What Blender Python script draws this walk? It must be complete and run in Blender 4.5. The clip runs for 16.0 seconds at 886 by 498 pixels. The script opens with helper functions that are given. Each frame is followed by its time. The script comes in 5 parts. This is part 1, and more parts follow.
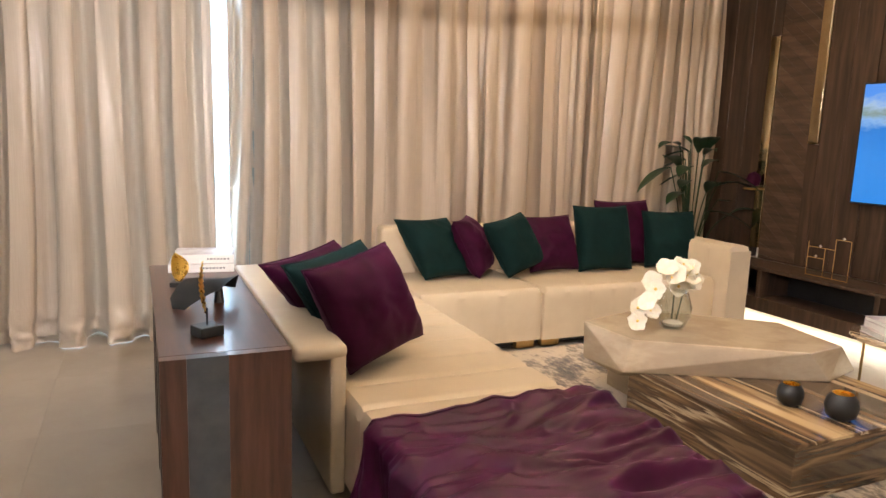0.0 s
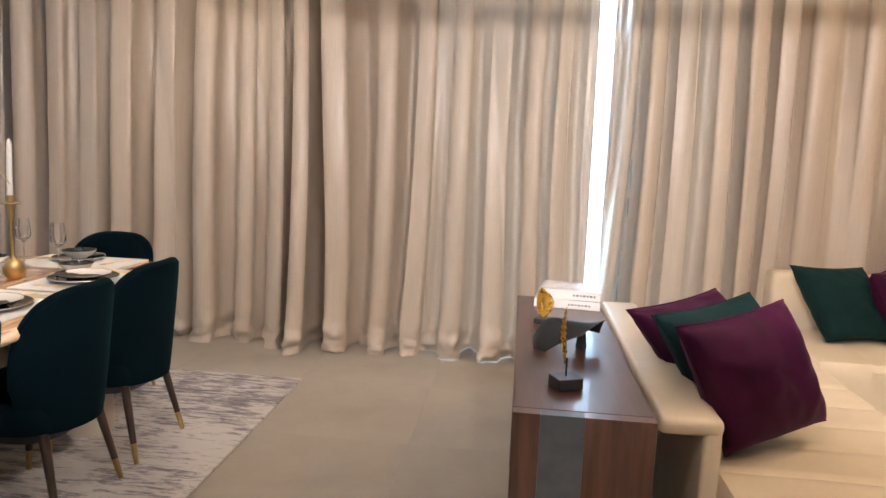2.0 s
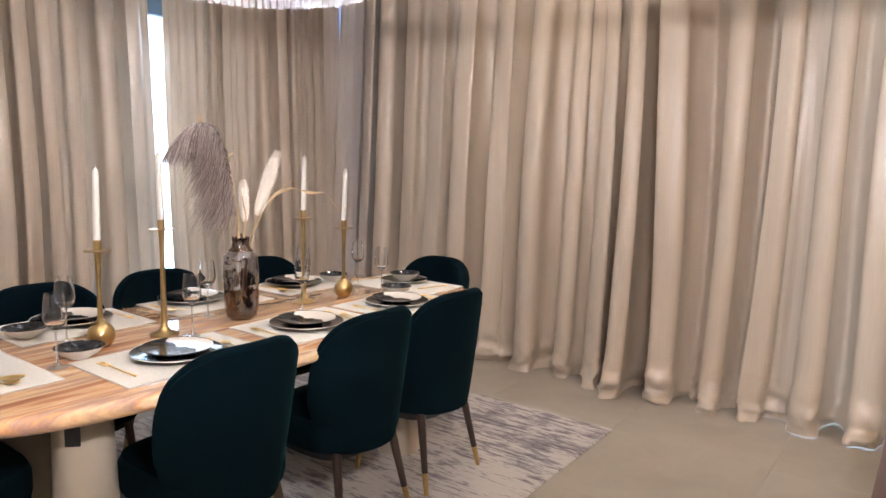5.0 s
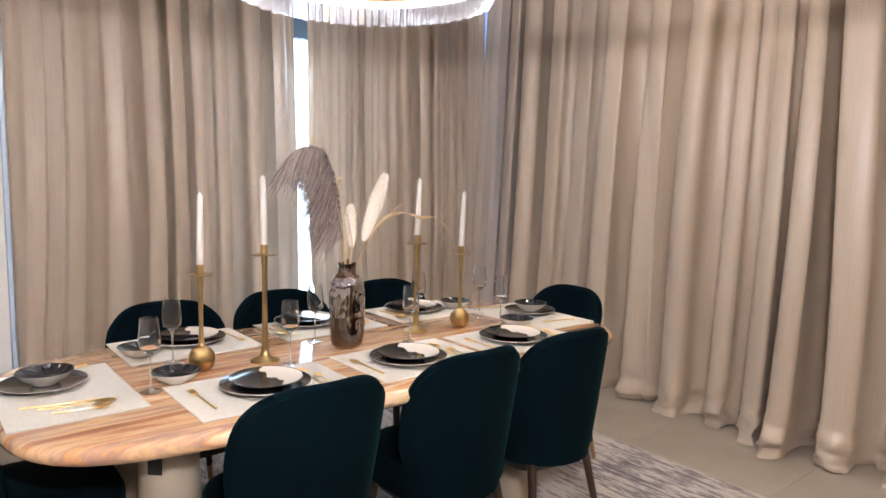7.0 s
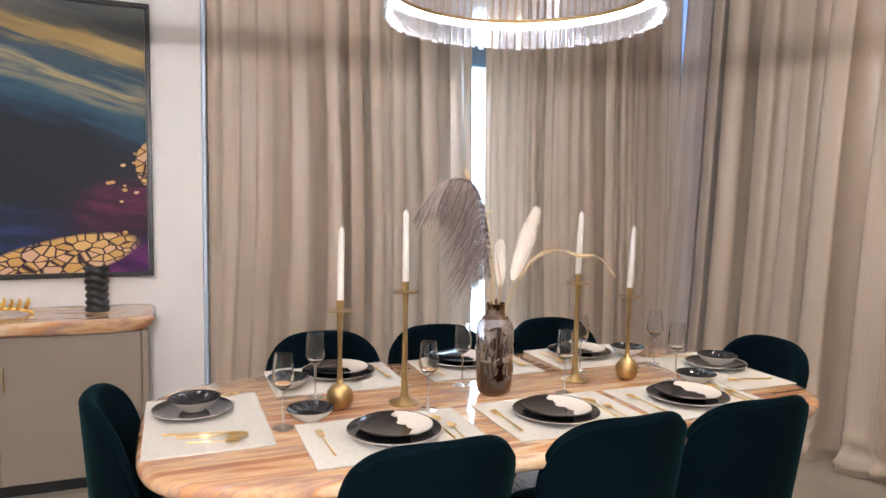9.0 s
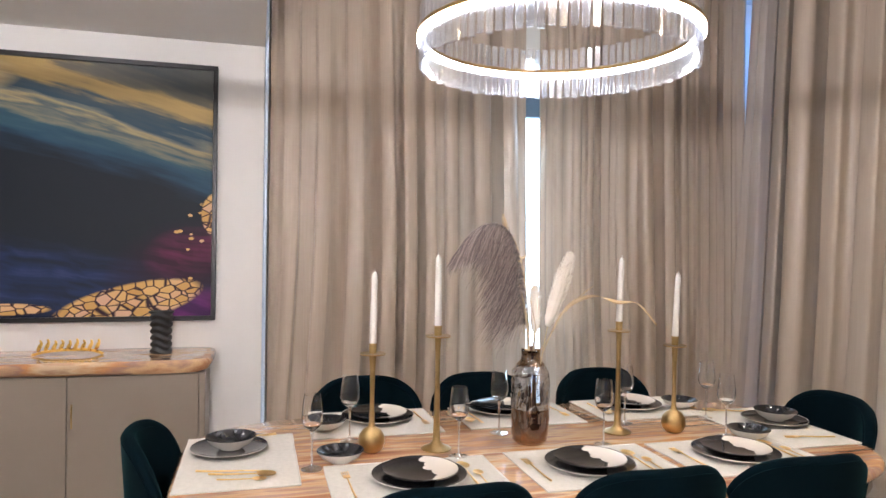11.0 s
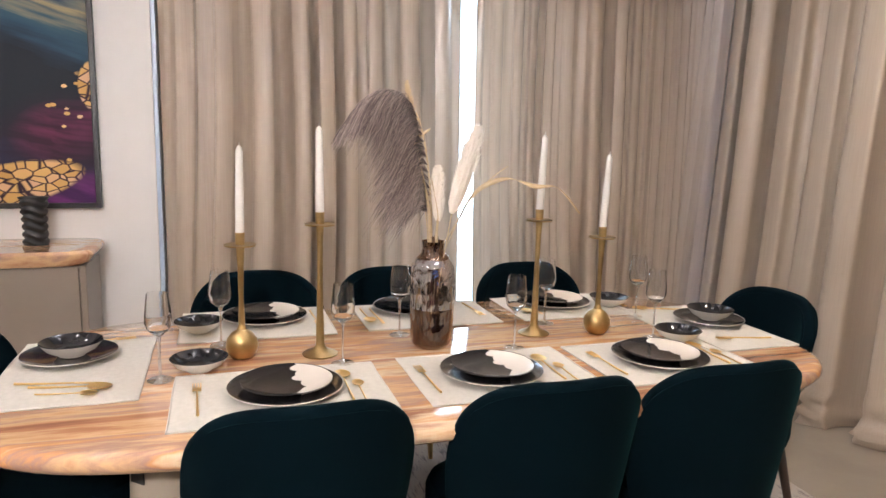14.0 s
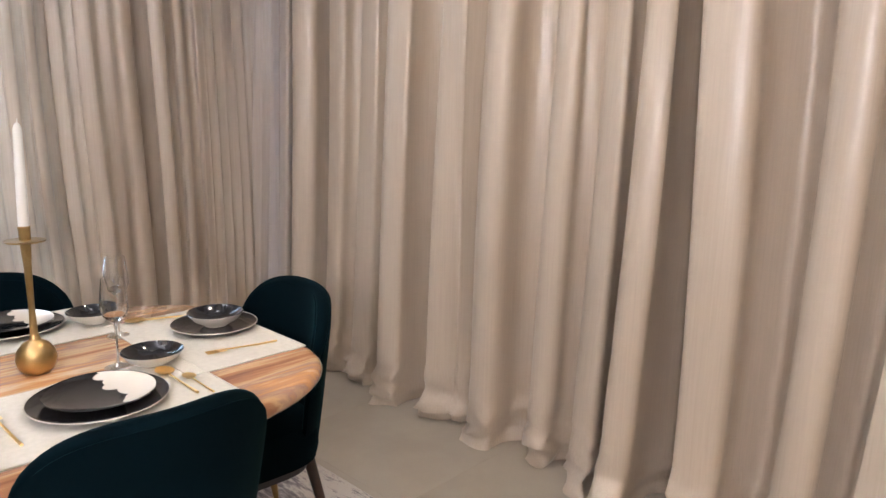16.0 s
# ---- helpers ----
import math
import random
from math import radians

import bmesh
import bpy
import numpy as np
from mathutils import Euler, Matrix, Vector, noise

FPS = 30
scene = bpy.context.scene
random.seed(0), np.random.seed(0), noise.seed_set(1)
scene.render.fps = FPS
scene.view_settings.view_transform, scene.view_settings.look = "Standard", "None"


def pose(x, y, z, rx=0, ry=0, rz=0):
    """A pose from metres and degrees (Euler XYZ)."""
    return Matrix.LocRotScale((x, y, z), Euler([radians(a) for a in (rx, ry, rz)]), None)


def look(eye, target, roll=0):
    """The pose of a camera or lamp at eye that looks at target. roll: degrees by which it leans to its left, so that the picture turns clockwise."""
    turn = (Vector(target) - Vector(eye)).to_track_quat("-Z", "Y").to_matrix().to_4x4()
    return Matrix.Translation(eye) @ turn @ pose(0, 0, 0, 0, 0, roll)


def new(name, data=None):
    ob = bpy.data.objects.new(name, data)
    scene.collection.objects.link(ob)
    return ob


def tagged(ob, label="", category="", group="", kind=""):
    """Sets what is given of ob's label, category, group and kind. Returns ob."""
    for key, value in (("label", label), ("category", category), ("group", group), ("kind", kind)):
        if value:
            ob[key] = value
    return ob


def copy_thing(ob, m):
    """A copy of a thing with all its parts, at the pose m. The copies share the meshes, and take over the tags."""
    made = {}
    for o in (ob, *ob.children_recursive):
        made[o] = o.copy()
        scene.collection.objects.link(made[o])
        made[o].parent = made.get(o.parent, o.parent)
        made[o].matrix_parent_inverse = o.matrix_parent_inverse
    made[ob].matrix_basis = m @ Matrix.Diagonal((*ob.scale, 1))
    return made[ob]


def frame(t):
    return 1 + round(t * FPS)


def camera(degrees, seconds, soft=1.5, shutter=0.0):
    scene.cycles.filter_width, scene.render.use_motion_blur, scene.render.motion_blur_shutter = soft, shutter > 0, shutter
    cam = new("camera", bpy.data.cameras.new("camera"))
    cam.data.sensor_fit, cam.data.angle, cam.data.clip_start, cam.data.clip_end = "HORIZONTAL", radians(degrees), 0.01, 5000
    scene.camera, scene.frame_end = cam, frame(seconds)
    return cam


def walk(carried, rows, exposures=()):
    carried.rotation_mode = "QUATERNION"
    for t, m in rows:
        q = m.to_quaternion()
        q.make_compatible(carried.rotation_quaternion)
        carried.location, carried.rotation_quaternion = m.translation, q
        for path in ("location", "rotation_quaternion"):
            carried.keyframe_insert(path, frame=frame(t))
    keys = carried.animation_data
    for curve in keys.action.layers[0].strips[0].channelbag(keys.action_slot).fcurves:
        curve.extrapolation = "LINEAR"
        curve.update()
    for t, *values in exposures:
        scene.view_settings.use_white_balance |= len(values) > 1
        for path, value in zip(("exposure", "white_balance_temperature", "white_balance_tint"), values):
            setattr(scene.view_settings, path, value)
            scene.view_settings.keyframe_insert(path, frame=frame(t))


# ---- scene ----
cam = camera(66.2, 16.0)
PATH = [
    (0, (0.045, -0.146, 1.385), (0.859, 1.653, 1.065), 2.1),
    (0.5, (0.073, -0.098, 1.395), (0.602, 1.806, 1.089), 2.2),
    (1, (0.086, -0.046, 1.401), (0.309, 1.92, 1.108), 2.1),
    (1.5, (0.077, 0.048, 1.416), (0.058, 2.026, 1.121), 2.0),
    (2, (0.072, 0.127, 1.42), (-0.146, 2.094, 1.126), 2.2),
    (2.5, (0.099, 0.234, 1.425), (-0.291, 2.174, 1.131), 2.1),
    (3, (0.135, 0.317, 1.437), (-0.441, 2.21, 1.148), 1.9),
    (3.5, (0.144, 0.362, 1.438), (-0.61, 2.193, 1.159), 1.9),
    (4, (0.158, 0.393, 1.437), (-0.756, 2.152, 1.168), 2.0),
    (6.3, (0.146, 0.791, 1.463), (-1.253, 2.194, 1.191), 1.2),
    (6.5, (0.146, 0.814, 1.489), (-1.279, 2.19, 1.214), 1.5),
    (7, (0.144, 0.887, 1.482), (-1.39, 2.149, 1.251), 1.2),
    (7.5, (0.142, 0.956, 1.463), (-1.515, 2.059, 1.267), 1.2),
    (8, (0.143, 1.03, 1.476), (-1.617, 1.962, 1.285), 1.1),
    (8.5, (0.104, 1.106, 1.491), (-1.712, 1.923, 1.306), 1.1),
    (9, (0.062, 1.18, 1.515), (-1.785, 1.928, 1.345), 1.0),
    (9.5, (0.075, 1.239, 1.545), (-1.796, 1.931, 1.415), 1.0),
    (9.7, (0.09, 1.258, 1.55), (-1.792, 1.925, 1.441), 1.0),
    (11.8, (0.146, 1.391, 1.466), (-1.798, 1.856, 1.426), 1.2),
    (12, (0.149, 1.417, 1.47), (-1.796, 1.875, 1.399), 1.2),
    (12.5, (0.121, 1.47, 1.46), (-1.814, 1.953, 1.317), 1.4),
    (13, (0.043, 1.522, 1.443), (-1.882, 2.019, 1.226), 1.6),
    (13.5, (-0.076, 1.581, 1.433), (-1.985, 2.105, 1.151), 1.6),
    (14, (-0.166, 1.661, 1.427), (-2.038, 2.286, 1.102), 1.6),
    (14.5, (-0.215, 1.8, 1.433), (-2.008, 2.617, 1.087), 1.6),
    (15, (-0.24, 2.021, 1.426), (-1.912, 3.062, 1.078), 1.2),
    (15.5, (-0.259, 2.24, 1.402), (-1.815, 3.448, 1.055), 1.1),
    (16, (-0.321, 2.426, 1.419), (-1.671, 3.853, 1.04), 1.2),
]
walk(cam, [(t, look(e, g, r)) for t, e, g, r in PATH], [(0, -0.06, 6380, 10), (1.5, -0.06, 6220, 11), (4, 0.0, 6000, 11), (9, 0.0, 5880, 10), (9.5, -0.07, 5880, 10), (12.5, -0.06, 5850, 10), (13.0, 0.0, 5850, 10), (14, -0.03, 6040, 11), (15, -0.07, 6000, 10), (16, 0.12, 5750, 9)])

# ---- light ----
H = 3.3  # ceiling height
world = bpy.data.worlds.new("world")
scene.world = world
world.use_nodes = True
sky = world.node_tree.nodes.new("ShaderNodeTexSky")
sky.sky_type, sky.sun_disc, sky.sun_elevation, sky.sun_rotation = "NISHITA", False, radians(50), radians(20)
world.node_tree.nodes["Background"].inputs[1].default_value = 0.12
world.node_tree.links.new(sky.outputs[0], world.node_tree.nodes["Background"].inputs[0])
WARM, NEUTRAL, DAY = (1.0, 0.70, 0.40), (1.0, 0.90, 0.84), (0.62, 0.80, 1.0)


def lamp(name, kind, place, watts, colour, size=0.1, aim=None, size_y=None, spread=180):
    data = bpy.data.lights.new(name, kind)
    data.energy, data.color = watts, colour
    if kind == "AREA":
        data.shape, data.size, data.spread = ("RECTANGLE" if size_y else "DISK"), size, radians(spread)
        data.size_y = size_y or size
    else:
        data.shadow_soft_size = size
    ob = new(name, data)
    ob.matrix_world = look(place, aim) if aim else pose(*place)
    return ob


# unseen fill lights, added on the ceiling above and behind the walk
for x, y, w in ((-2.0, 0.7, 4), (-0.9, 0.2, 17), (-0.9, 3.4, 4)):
    lamp("ceiling_fill_lamp", "AREA", (x, y, H - 0.02), w, NEUTRAL, 0.25)
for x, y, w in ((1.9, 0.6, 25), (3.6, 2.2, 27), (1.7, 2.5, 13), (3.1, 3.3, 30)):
    lamp("ceiling_fill_lamp", "AREA", (x, y, H - 0.02), w, WARM, 0.2)
lamp("ceiling_fill_lamp", "AREA", (-2.9, 0.25, 2.60), 7, NEUTRAL, 0.2, (-4.0, 0.4, 1.5))
lamp("ceiling_fill_lamp", "AREA", (-1.9, 3.85, H - 0.02), 10, (1.0, 0.82, 0.60), 0.12, spread=120)
lamp("ceiling_fill_lamp", "AREA", (-2.75, 2.2, H - 0.03), 2.5, NEUTRAL, 0.25, (-4.0, 2.3, 1.3))
lamp("ceiling_fill_lamp", "AREA", (-2.6, 3.4, H - 0.03), 2.5, NEUTRAL, 0.25, (-3.8, 4.7, 1.2))
# unseen dish lamp added above the aisle: one lamp below the dish, one inside
lamp("added_lower_lamp", "POINT", (0.4, 0.95, 1.94), 275, NEUTRAL, 0.007)
lamp("added_upper_lamp", "POINT", (0.4, 0.95, 2.07), 290, NEUTRAL, 0.006)
# daylight in the two openings between the curtains
lamp("daylight_lamp", "AREA", (0.57, 4.86, 1.3), 14, DAY, 0.25, (0.5, 2.0, 0.9), 2.4)
lamp("daylight_lamp", "AREA", (-4.16, 3.07, 1.3), 12, DAY, 0.2, (-2.0, 3.0, 0.9), 2.4)

# ---- materials ----


def nodes_of(name):
    m = bpy.data.materials.new(name)
    m.use_nodes = True
    return m, m.node_tree.nodes, m.node_tree.links, m.node_tree.nodes["Principled BSDF"]


def ramp(nodes, links, fac, stops):
    r = nodes.new("ShaderNodeValToRGB")
    while len(r.color_ramp.elements) < len(stops):
        r.color_ramp.elements.new(0.5)
    for e, (p, c) in zip(r.color_ramp.elements, stops):
        e.position, e.color = p, (*c, 1)
    links.new(fac, r.inputs[0])
    return r.outputs[0]


def texture(nodes, links, kind, scale, stretch=(1, 1, 1), warp=0.0, turn=0.0, **values):
    """A noise, wave or voronoi texture in the object's own metres."""
    co, mp = nodes.new("ShaderNodeTexCoord"), nodes.new("ShaderNodeMapping")
    mp.inputs["Scale"].default_value = stretch
    mp.inputs["Rotation"].default_value = (0, 0, turn)
    links.new(co.outputs["Object"], mp.inputs[0])
    t = nodes.new("ShaderNodeTex" + kind)
    t.inputs["Scale"].default_value = scale
    for k, v in values.items():
        t.inputs[k.replace("_", " ")].default_value = v
    src = mp.outputs[0]
    if warp:
        n, mx = nodes.new("ShaderNodeTexNoise"), nodes.new("ShaderNodeVectorMath")
        n.inputs["Scale"].default_value = 2.2
        n.inputs["Detail"].default_value = 4
        links.new(src, n.inputs["Vector"])
        mx.operation = "MULTIPLY_ADD"
        mx.inputs[1].default_value = (warp, warp, warp)
        links.new(n.outputs["Color"], mx.inputs[0])
        links.new(src, mx.inputs[2])
        src = mx.outputs[0]
    links.new(src, t.inputs["Vector"])
    return t


def bump(nodes, links, p, height, strength, distance=0.002):
    b = nodes.new("ShaderNodeBump")
    b.inputs["Strength"].default_value, b.inputs["Distance"].default_value = strength, distance
    links.new(height, b.inputs["Height"])
    links.new(b.outputs[0], p.inputs["Normal"])


def mat(name, a, b, scale=8, rough=0.5, metal=0.0, relief=0.0, stretch=(1, 1, 1), sheen=0.0, coat=0.0, fine=0, tint=None, spread=0.12, sheen_rough=0.35, gloss=0.5):
    """Two close colours mixed by a noise, uneven gloss and a fine relief."""
    m, nodes, links, p = nodes_of(name)
    n = texture(nodes, links, "Noise", scale, stretch, Detail=6.0, Roughness=0.6)
    links.new(ramp(nodes, links, n.outputs[0], [(0.3, a), (0.7, b)]), p.inputs["Base Color"])
    mr = nodes.new("ShaderNodeMapRange")
    mr.inputs["To Min"].default_value, mr.inputs["To Max"].default_value = max(0.02, rough - spread / 2), min(1, rough + spread / 2)
    links.new(n.outputs[0], mr.inputs[0])
    links.new(mr.outputs[0], p.inputs["Roughness"])
    p.inputs["Metallic"].default_value = metal
    p.inputs["Specular IOR Level"].default_value = gloss
    p.inputs["Sheen Weight"].default_value = sheen
    p.inputs["Sheen Roughness"].default_value = sheen_rough
    if tint:
        p.inputs["Sheen Tint"].default_value = (*tint, 1)
    p.inputs["Coat Weight"].default_value = coat
    p.inputs["Coat Roughness"].default_value = 0.08
    if relief:
        f = texture(nodes, links, "Noise", fine or scale * 8, stretch, Detail=3.0)
        bump(nodes, links, p, f.outputs[0], relief)
    return m


def banded(name, stops, scale, rough, warp, stretch=(1, 1, 1), turn=0.0, coat=0.0, fine=3.0):
    """Veined or grained stuff: warped bands through a colour ramp."""
    m, nodes, links, p = nodes_of(name)
    w = texture(nodes, links, "Noise", scale, stretch, warp, turn, Detail=9.0, Roughness=fine / 5)
    links.new(ramp(nodes, links, w.outputs[0], stops), p.inputs["Base Color"])
    p.inputs["Roughness"].default_value = rough
    p.inputs["Coat Weight"].default_value = coat
    p.inputs["Coat Roughness"].default_value = 0.04
    bump(nodes, links, p, w.outputs[0], 0.05, 0.001)
    return m


def clear(name, colour, share, gloss=0.02, tint=(1, 1, 1)):
    """Thin glass: mostly transparent, with mirror gloss that grows towards grazing sight."""
    m, nodes, links, p = nodes_of(name)
    t, g, mx, fr, pw, sc = (nodes.new("ShaderNode" + k) for k in ("BsdfTransparent", "BsdfGlossy", "MixShader", "LayerWeight", "Math", "Math"))
    t.inputs[0].default_value, g.inputs[0].default_value, g.inputs["Roughness"].default_value = (*colour, 1), (*tint, 1), gloss
    fr.inputs[0].default_value, pw.operation, pw.inputs[1].default_value = 0.5, "POWER", 3.5
    sc.operation, sc.inputs[1].default_value, sc.inputs[2].default_value = "MULTIPLY_ADD", 0.8, share
    links.new(fr.outputs["Facing"], pw.inputs[0])
    links.new(pw.outputs[0], sc.inputs[0])
    links.new(sc.outputs[0], mx.inputs[0])
    links.new(t.outputs[0], mx.inputs[1])
    links.new(g.outputs[0], mx.inputs[2])
    links.new(mx.outputs[0], nodes["Material Output"].inputs[0])
    return m


def solid_glass():
    """Real refracting glass for vessels with inner and outer walls."""
    m, nodes, links, p = nodes_of("clear_glass")
    p.inputs["Base Color"].default_value = (0.98, 0.985, 0.99, 1)
    p.inputs["Transmission Weight"].default_value = 1.0
    p.inputs["Roughness"].default_value = 0.0
    p.inputs["IOR"].default_value = 1.46
    return m


def glow(name, colour, strength):
    m, nodes, links, p = nodes_of(name)
    p.inputs["Emission Color"].default_value = (*colour, 1)
    p.inputs["Emission Strength"].default_value = strength
    return m


def curtain_cloth():
    m, nodes, links, p = nodes_of("curtain_satin")
    n = texture(nodes, links, "Noise", 6, (1, 1, 0.15), Detail=5.0)
    f = texture(nodes, links, "Noise", 160, (1, 1, 0.02), Detail=2.0)
    mx = nodes.new("ShaderNodeMix")
    mx.inputs[0].default_value = 0.5
    links.new(n.outputs[0], mx.inputs[2])
    links.new(f.outputs[0], mx.inputs[3])
    links.new(ramp(nodes, links, mx.outputs[0], [(0.3, (0.445, 0.36, 0.275)), (0.7, (0.53, 0.438, 0.343))]), p.inputs["Base Color"])
    p.inputs["Roughness"].default_value = 0.36
    p.inputs["Sheen Weight"].default_value = 0.0
    p.inputs["Specular IOR Level"].default_value = 0.75
    bump(nodes, links, p, f.outputs[0], 0.12, 0.001)
    t, add = nodes.new("ShaderNodeBsdfTranslucent"), nodes.new("ShaderNodeMixShader")
    t.inputs[0].default_value = (0.5, 0.42, 0.33, 1)
    add.inputs[0].default_value = 0.06
    links.new(p.outputs[0], add.inputs[1])
    links.new(t.outputs[0], add.inputs[2])
    links.new(add.outputs[0], nodes["Material Output"].inputs[0])
    return m


def painting():
    """Poured-paint abstract: gold and teal streams above, dark blue middle, gold cells and violet below."""
    m, nodes, links, p = nodes_of("poured_paint")
    co = nodes.new("ShaderNodeTexCoord")
    sep = nodes.new("ShaderNodeSeparateXYZ")
    links.new(co.outputs["Object"], sep.inputs[0])

    def math_node(op, a, b, c=None):
        k = nodes.new("ShaderNodeMath")
        k.operation = op
        for i, v in enumerate((a, b, c)):
            if v is None:
                continue
            if isinstance(v, (int, float)):
                k.inputs[i].default_value = v
            else:
                links.new(v, k.inputs[i])
        return k.outputs[0]

    def blend(fac, a, b):
        k = nodes.new("ShaderNodeMix")
        k.data_type = "RGBA"
        for i, v in ((0, fac), (6, a), (7, b)):
            if isinstance(v, tuple):
                k.inputs[i].default_value = (*v, 1)
            else:
                links.new(v, k.inputs[i])
        return k.outputs[2]

    def tex(kind, x, y, scale, detail=5.0):
        v = nodes.new("ShaderNodeCombineXYZ")
        for i, k in enumerate((x, y)):
            links.new(k, v.inputs[i])
        t = nodes.new("ShaderNodeTex" + kind)
        t.inputs["Scale"].default_value = scale
        if kind == "Noise":
            t.inputs["Detail"].default_value = detail
        links.new(v.outputs[0], t.inputs["Vector"])
        return t

    def oval(cx, cz, a, b, tilt, wob=0.0):
        """1 inside a tilted oval, 0 outside, with a ragged edge."""
        dy, dz = math_node("SUBTRACT", y, cx), math_node("SUBTRACT", z, cz)
        c, s = math.cos(tilt), math.sin(tilt)
        e = math_node("MULTIPLY_ADD", dy, c / a, math_node("MULTIPLY", dz, s / a))
        f = math_node("MULTIPLY_ADD", dz, c / b, math_node("MULTIPLY", dy, -s / b))
        r = math_node("ADD", math_node("MULTIPLY", e, e), math_node("MULTIPLY", f, f))
        return math_node("MULTIPLY_ADD", low, wob, r)

    def inside(r, soft=0.02):
        k = nodes.new("ShaderNodeMapRange")
        k.inputs["From Min"].default_value, k.inputs["From Max"].default_value = 1 + soft, 1 - soft
        links.new(r, k.inputs[0])
        return k.outputs[0]

    y, z = sep.outputs[1], sep.outputs[2]
    low = tex("Noise", y, z, 2.3).outputs[0]
    # streams that fall in a shallow arc towards the window side
    along = math_node("ADD", y, 0.6)
    flow = math_node("MULTIPLY_ADD", along, 0.175, z)
    flow = math_node("MULTIPLY_ADD", math_node("MULTIPLY", along, along), 0.056, flow)
    tight = math_node("MULTIPLY", flow, 5.0)
    broad = tex("Noise", y, tight, 2.0, 7.0).outputs[0]
    thin = tex("Noise", y, math_node("MULTIPLY", flow, 16.0), 2.2, 9.0).outputs[0]
    q = math_node("MULTIPLY_ADD", broad, 0.26, math_node("ADD", flow, -0.13))
    q = math_node("MULTIPLY_ADD", thin, 0.10, math_node("ADD", q, -0.05))
    col = ramp(nodes, links, q, [(0.25, (0.010, 0.014, 0.022)), (0.31, (0.014, 0.030, 0.055)), (0.37, (0.020, 0.060, 0.105)), (0.43, (0.035, 0.090, 0.125)), (0.47, (0.20, 0.19, 0.14)), (0.50, (0.08, 0.11, 0.12)), (0.535, (0.34, 0.28, 0.15)), (0.56, (0.16, 0.17, 0.15)), (0.60, (0.030, 0.065, 0.10)), (0.66, (0.060, 0.085, 0.10)), (0.70, (0.36, 0.26, 0.11)), (0.76, (0.46, 0.33, 0.13)), (0.80, (0.15, 0.14, 0.11)), (0.88, (0.075, 0.085, 0.09)), (0.96, (0.10, 0.105, 0.10))])
    gold_fan = inside(oval(-0.62, 0.63, 0.34, 0.12, -0.1, 0.6), 0.35)
    col = blend(gold_fan, col, ramp(nodes, links, thin, [(0.35, (0.30, 0.22, 0.10)), (0.6, (0.46, 0.36, 0.19))]))
    # dark heart, deep blue foot, maroon and violet at the window side
    foot = math_node("MULTIPLY_ADD", y, 0.16, z)
    foot = math_node("MULTIPLY_ADD", low, 0.10, foot)
    in_blue = nodes.new("ShaderNodeMapRange")
    in_blue.inputs["From Min"].default_value, in_blue.inputs["From Max"].default_value = -0.25, -0.36
    links.new(foot, in_blue.inputs[0])
    swirl = tex("Noise", math_node("ADD", y, low), math_node("MULTIPLY", foot, 7.0), 2.5, 8.0).outputs[0]
    col = blend(in_blue.outputs[0], col, ramp(nodes, links, swirl, [(0.35, (0.010, 0.014, 0.035)), (0.55, (0.014, 0.028, 0.085)), (0.7, (0.035, 0.05, 0.14))]))
    col = blend(inside(oval(0.62, -0.42, 0.50, 0.30, 0.3, 0.9), 0.55), col, (0.022, 0.010, 0.022))
    col = blend(inside(oval(0.58, -0.34, 0.26, 0.17, 0.2, 1.2), 0.6), col, ramp(nodes, links, swirl, [(0.4, (0.045, 0.008, 0.024)), (0.62, (0.16, 0.025, 0.085))]))
    col = blend(inside(oval(0.64, -0.70, 0.30, 0.16, 0.2, 0.8), 0.5), col, ramp(nodes, links, broad, [(0.4, (0.05, 0.008, 0.07)), (0.62, (0.17, 0.03, 0.18))]))
    # gold cells: a drift along the foot, a thin trail, a cluster at the edge and a few drops
    cell = tex("Voronoi", y, math_node("MULTIPLY", z, 1.55), 17)
    cell.feature = "DISTANCE_TO_EDGE"
    islands = tex("Voronoi", y, math_node("MULTIPLY", z, 1.55), 17)
    rims = ramp(nodes, links, cell.outputs[0], [(0.03, (0, 0, 0)), (0.10, (1, 1, 1))])
    drift = inside(oval(0.27, -0.625, 0.42, 0.115, 0.24, 0.35), 0.10)
    trail = inside(oval(-0.34, -0.655, 0.22, 0.035, 0.0, 0.4), 0.15)
    cluster = inside(oval(0.71, -0.12, 0.075, 0.125, 0.0, 0.2), 0.08)
    drops = math_node("MULTIPLY", inside(oval(0.60, -0.30, 0.17, 0.26, 0.0, 0.2), 0.2), math_node("LESS_THAN", islands.outputs["Distance"], 0.24))
    pick = nodes.new("ShaderNodeSeparateColor")
    links.new(islands.outputs["Color"], pick.inputs[0])
    drops = math_node("MULTIPLY", drops, math_node("GREATER_THAN", pick.outputs[0], 0.62))
    area = math_node("MAXIMUM", math_node("MAXIMUM", drift, trail), cluster)
    col = blend(area, col, (0.030, 0.012, 0.022))
    gold = ramp(nodes, links, pick.outputs[1], [(0.0, (0.58, 0.33, 0.10)), (0.5, (0.72, 0.46, 0.17)), (1.0, (0.66, 0.42, 0.28))])
    col = blend(math_node("MAXIMUM", math_node("MULTIPLY", area, rims), drops), col, gold)
    links.new(col, p.inputs["Base Color"])
    p.inputs["Roughness"].default_value = 0.55
    p.inputs["Specular IOR Level"].default_value = 0.25
    return m


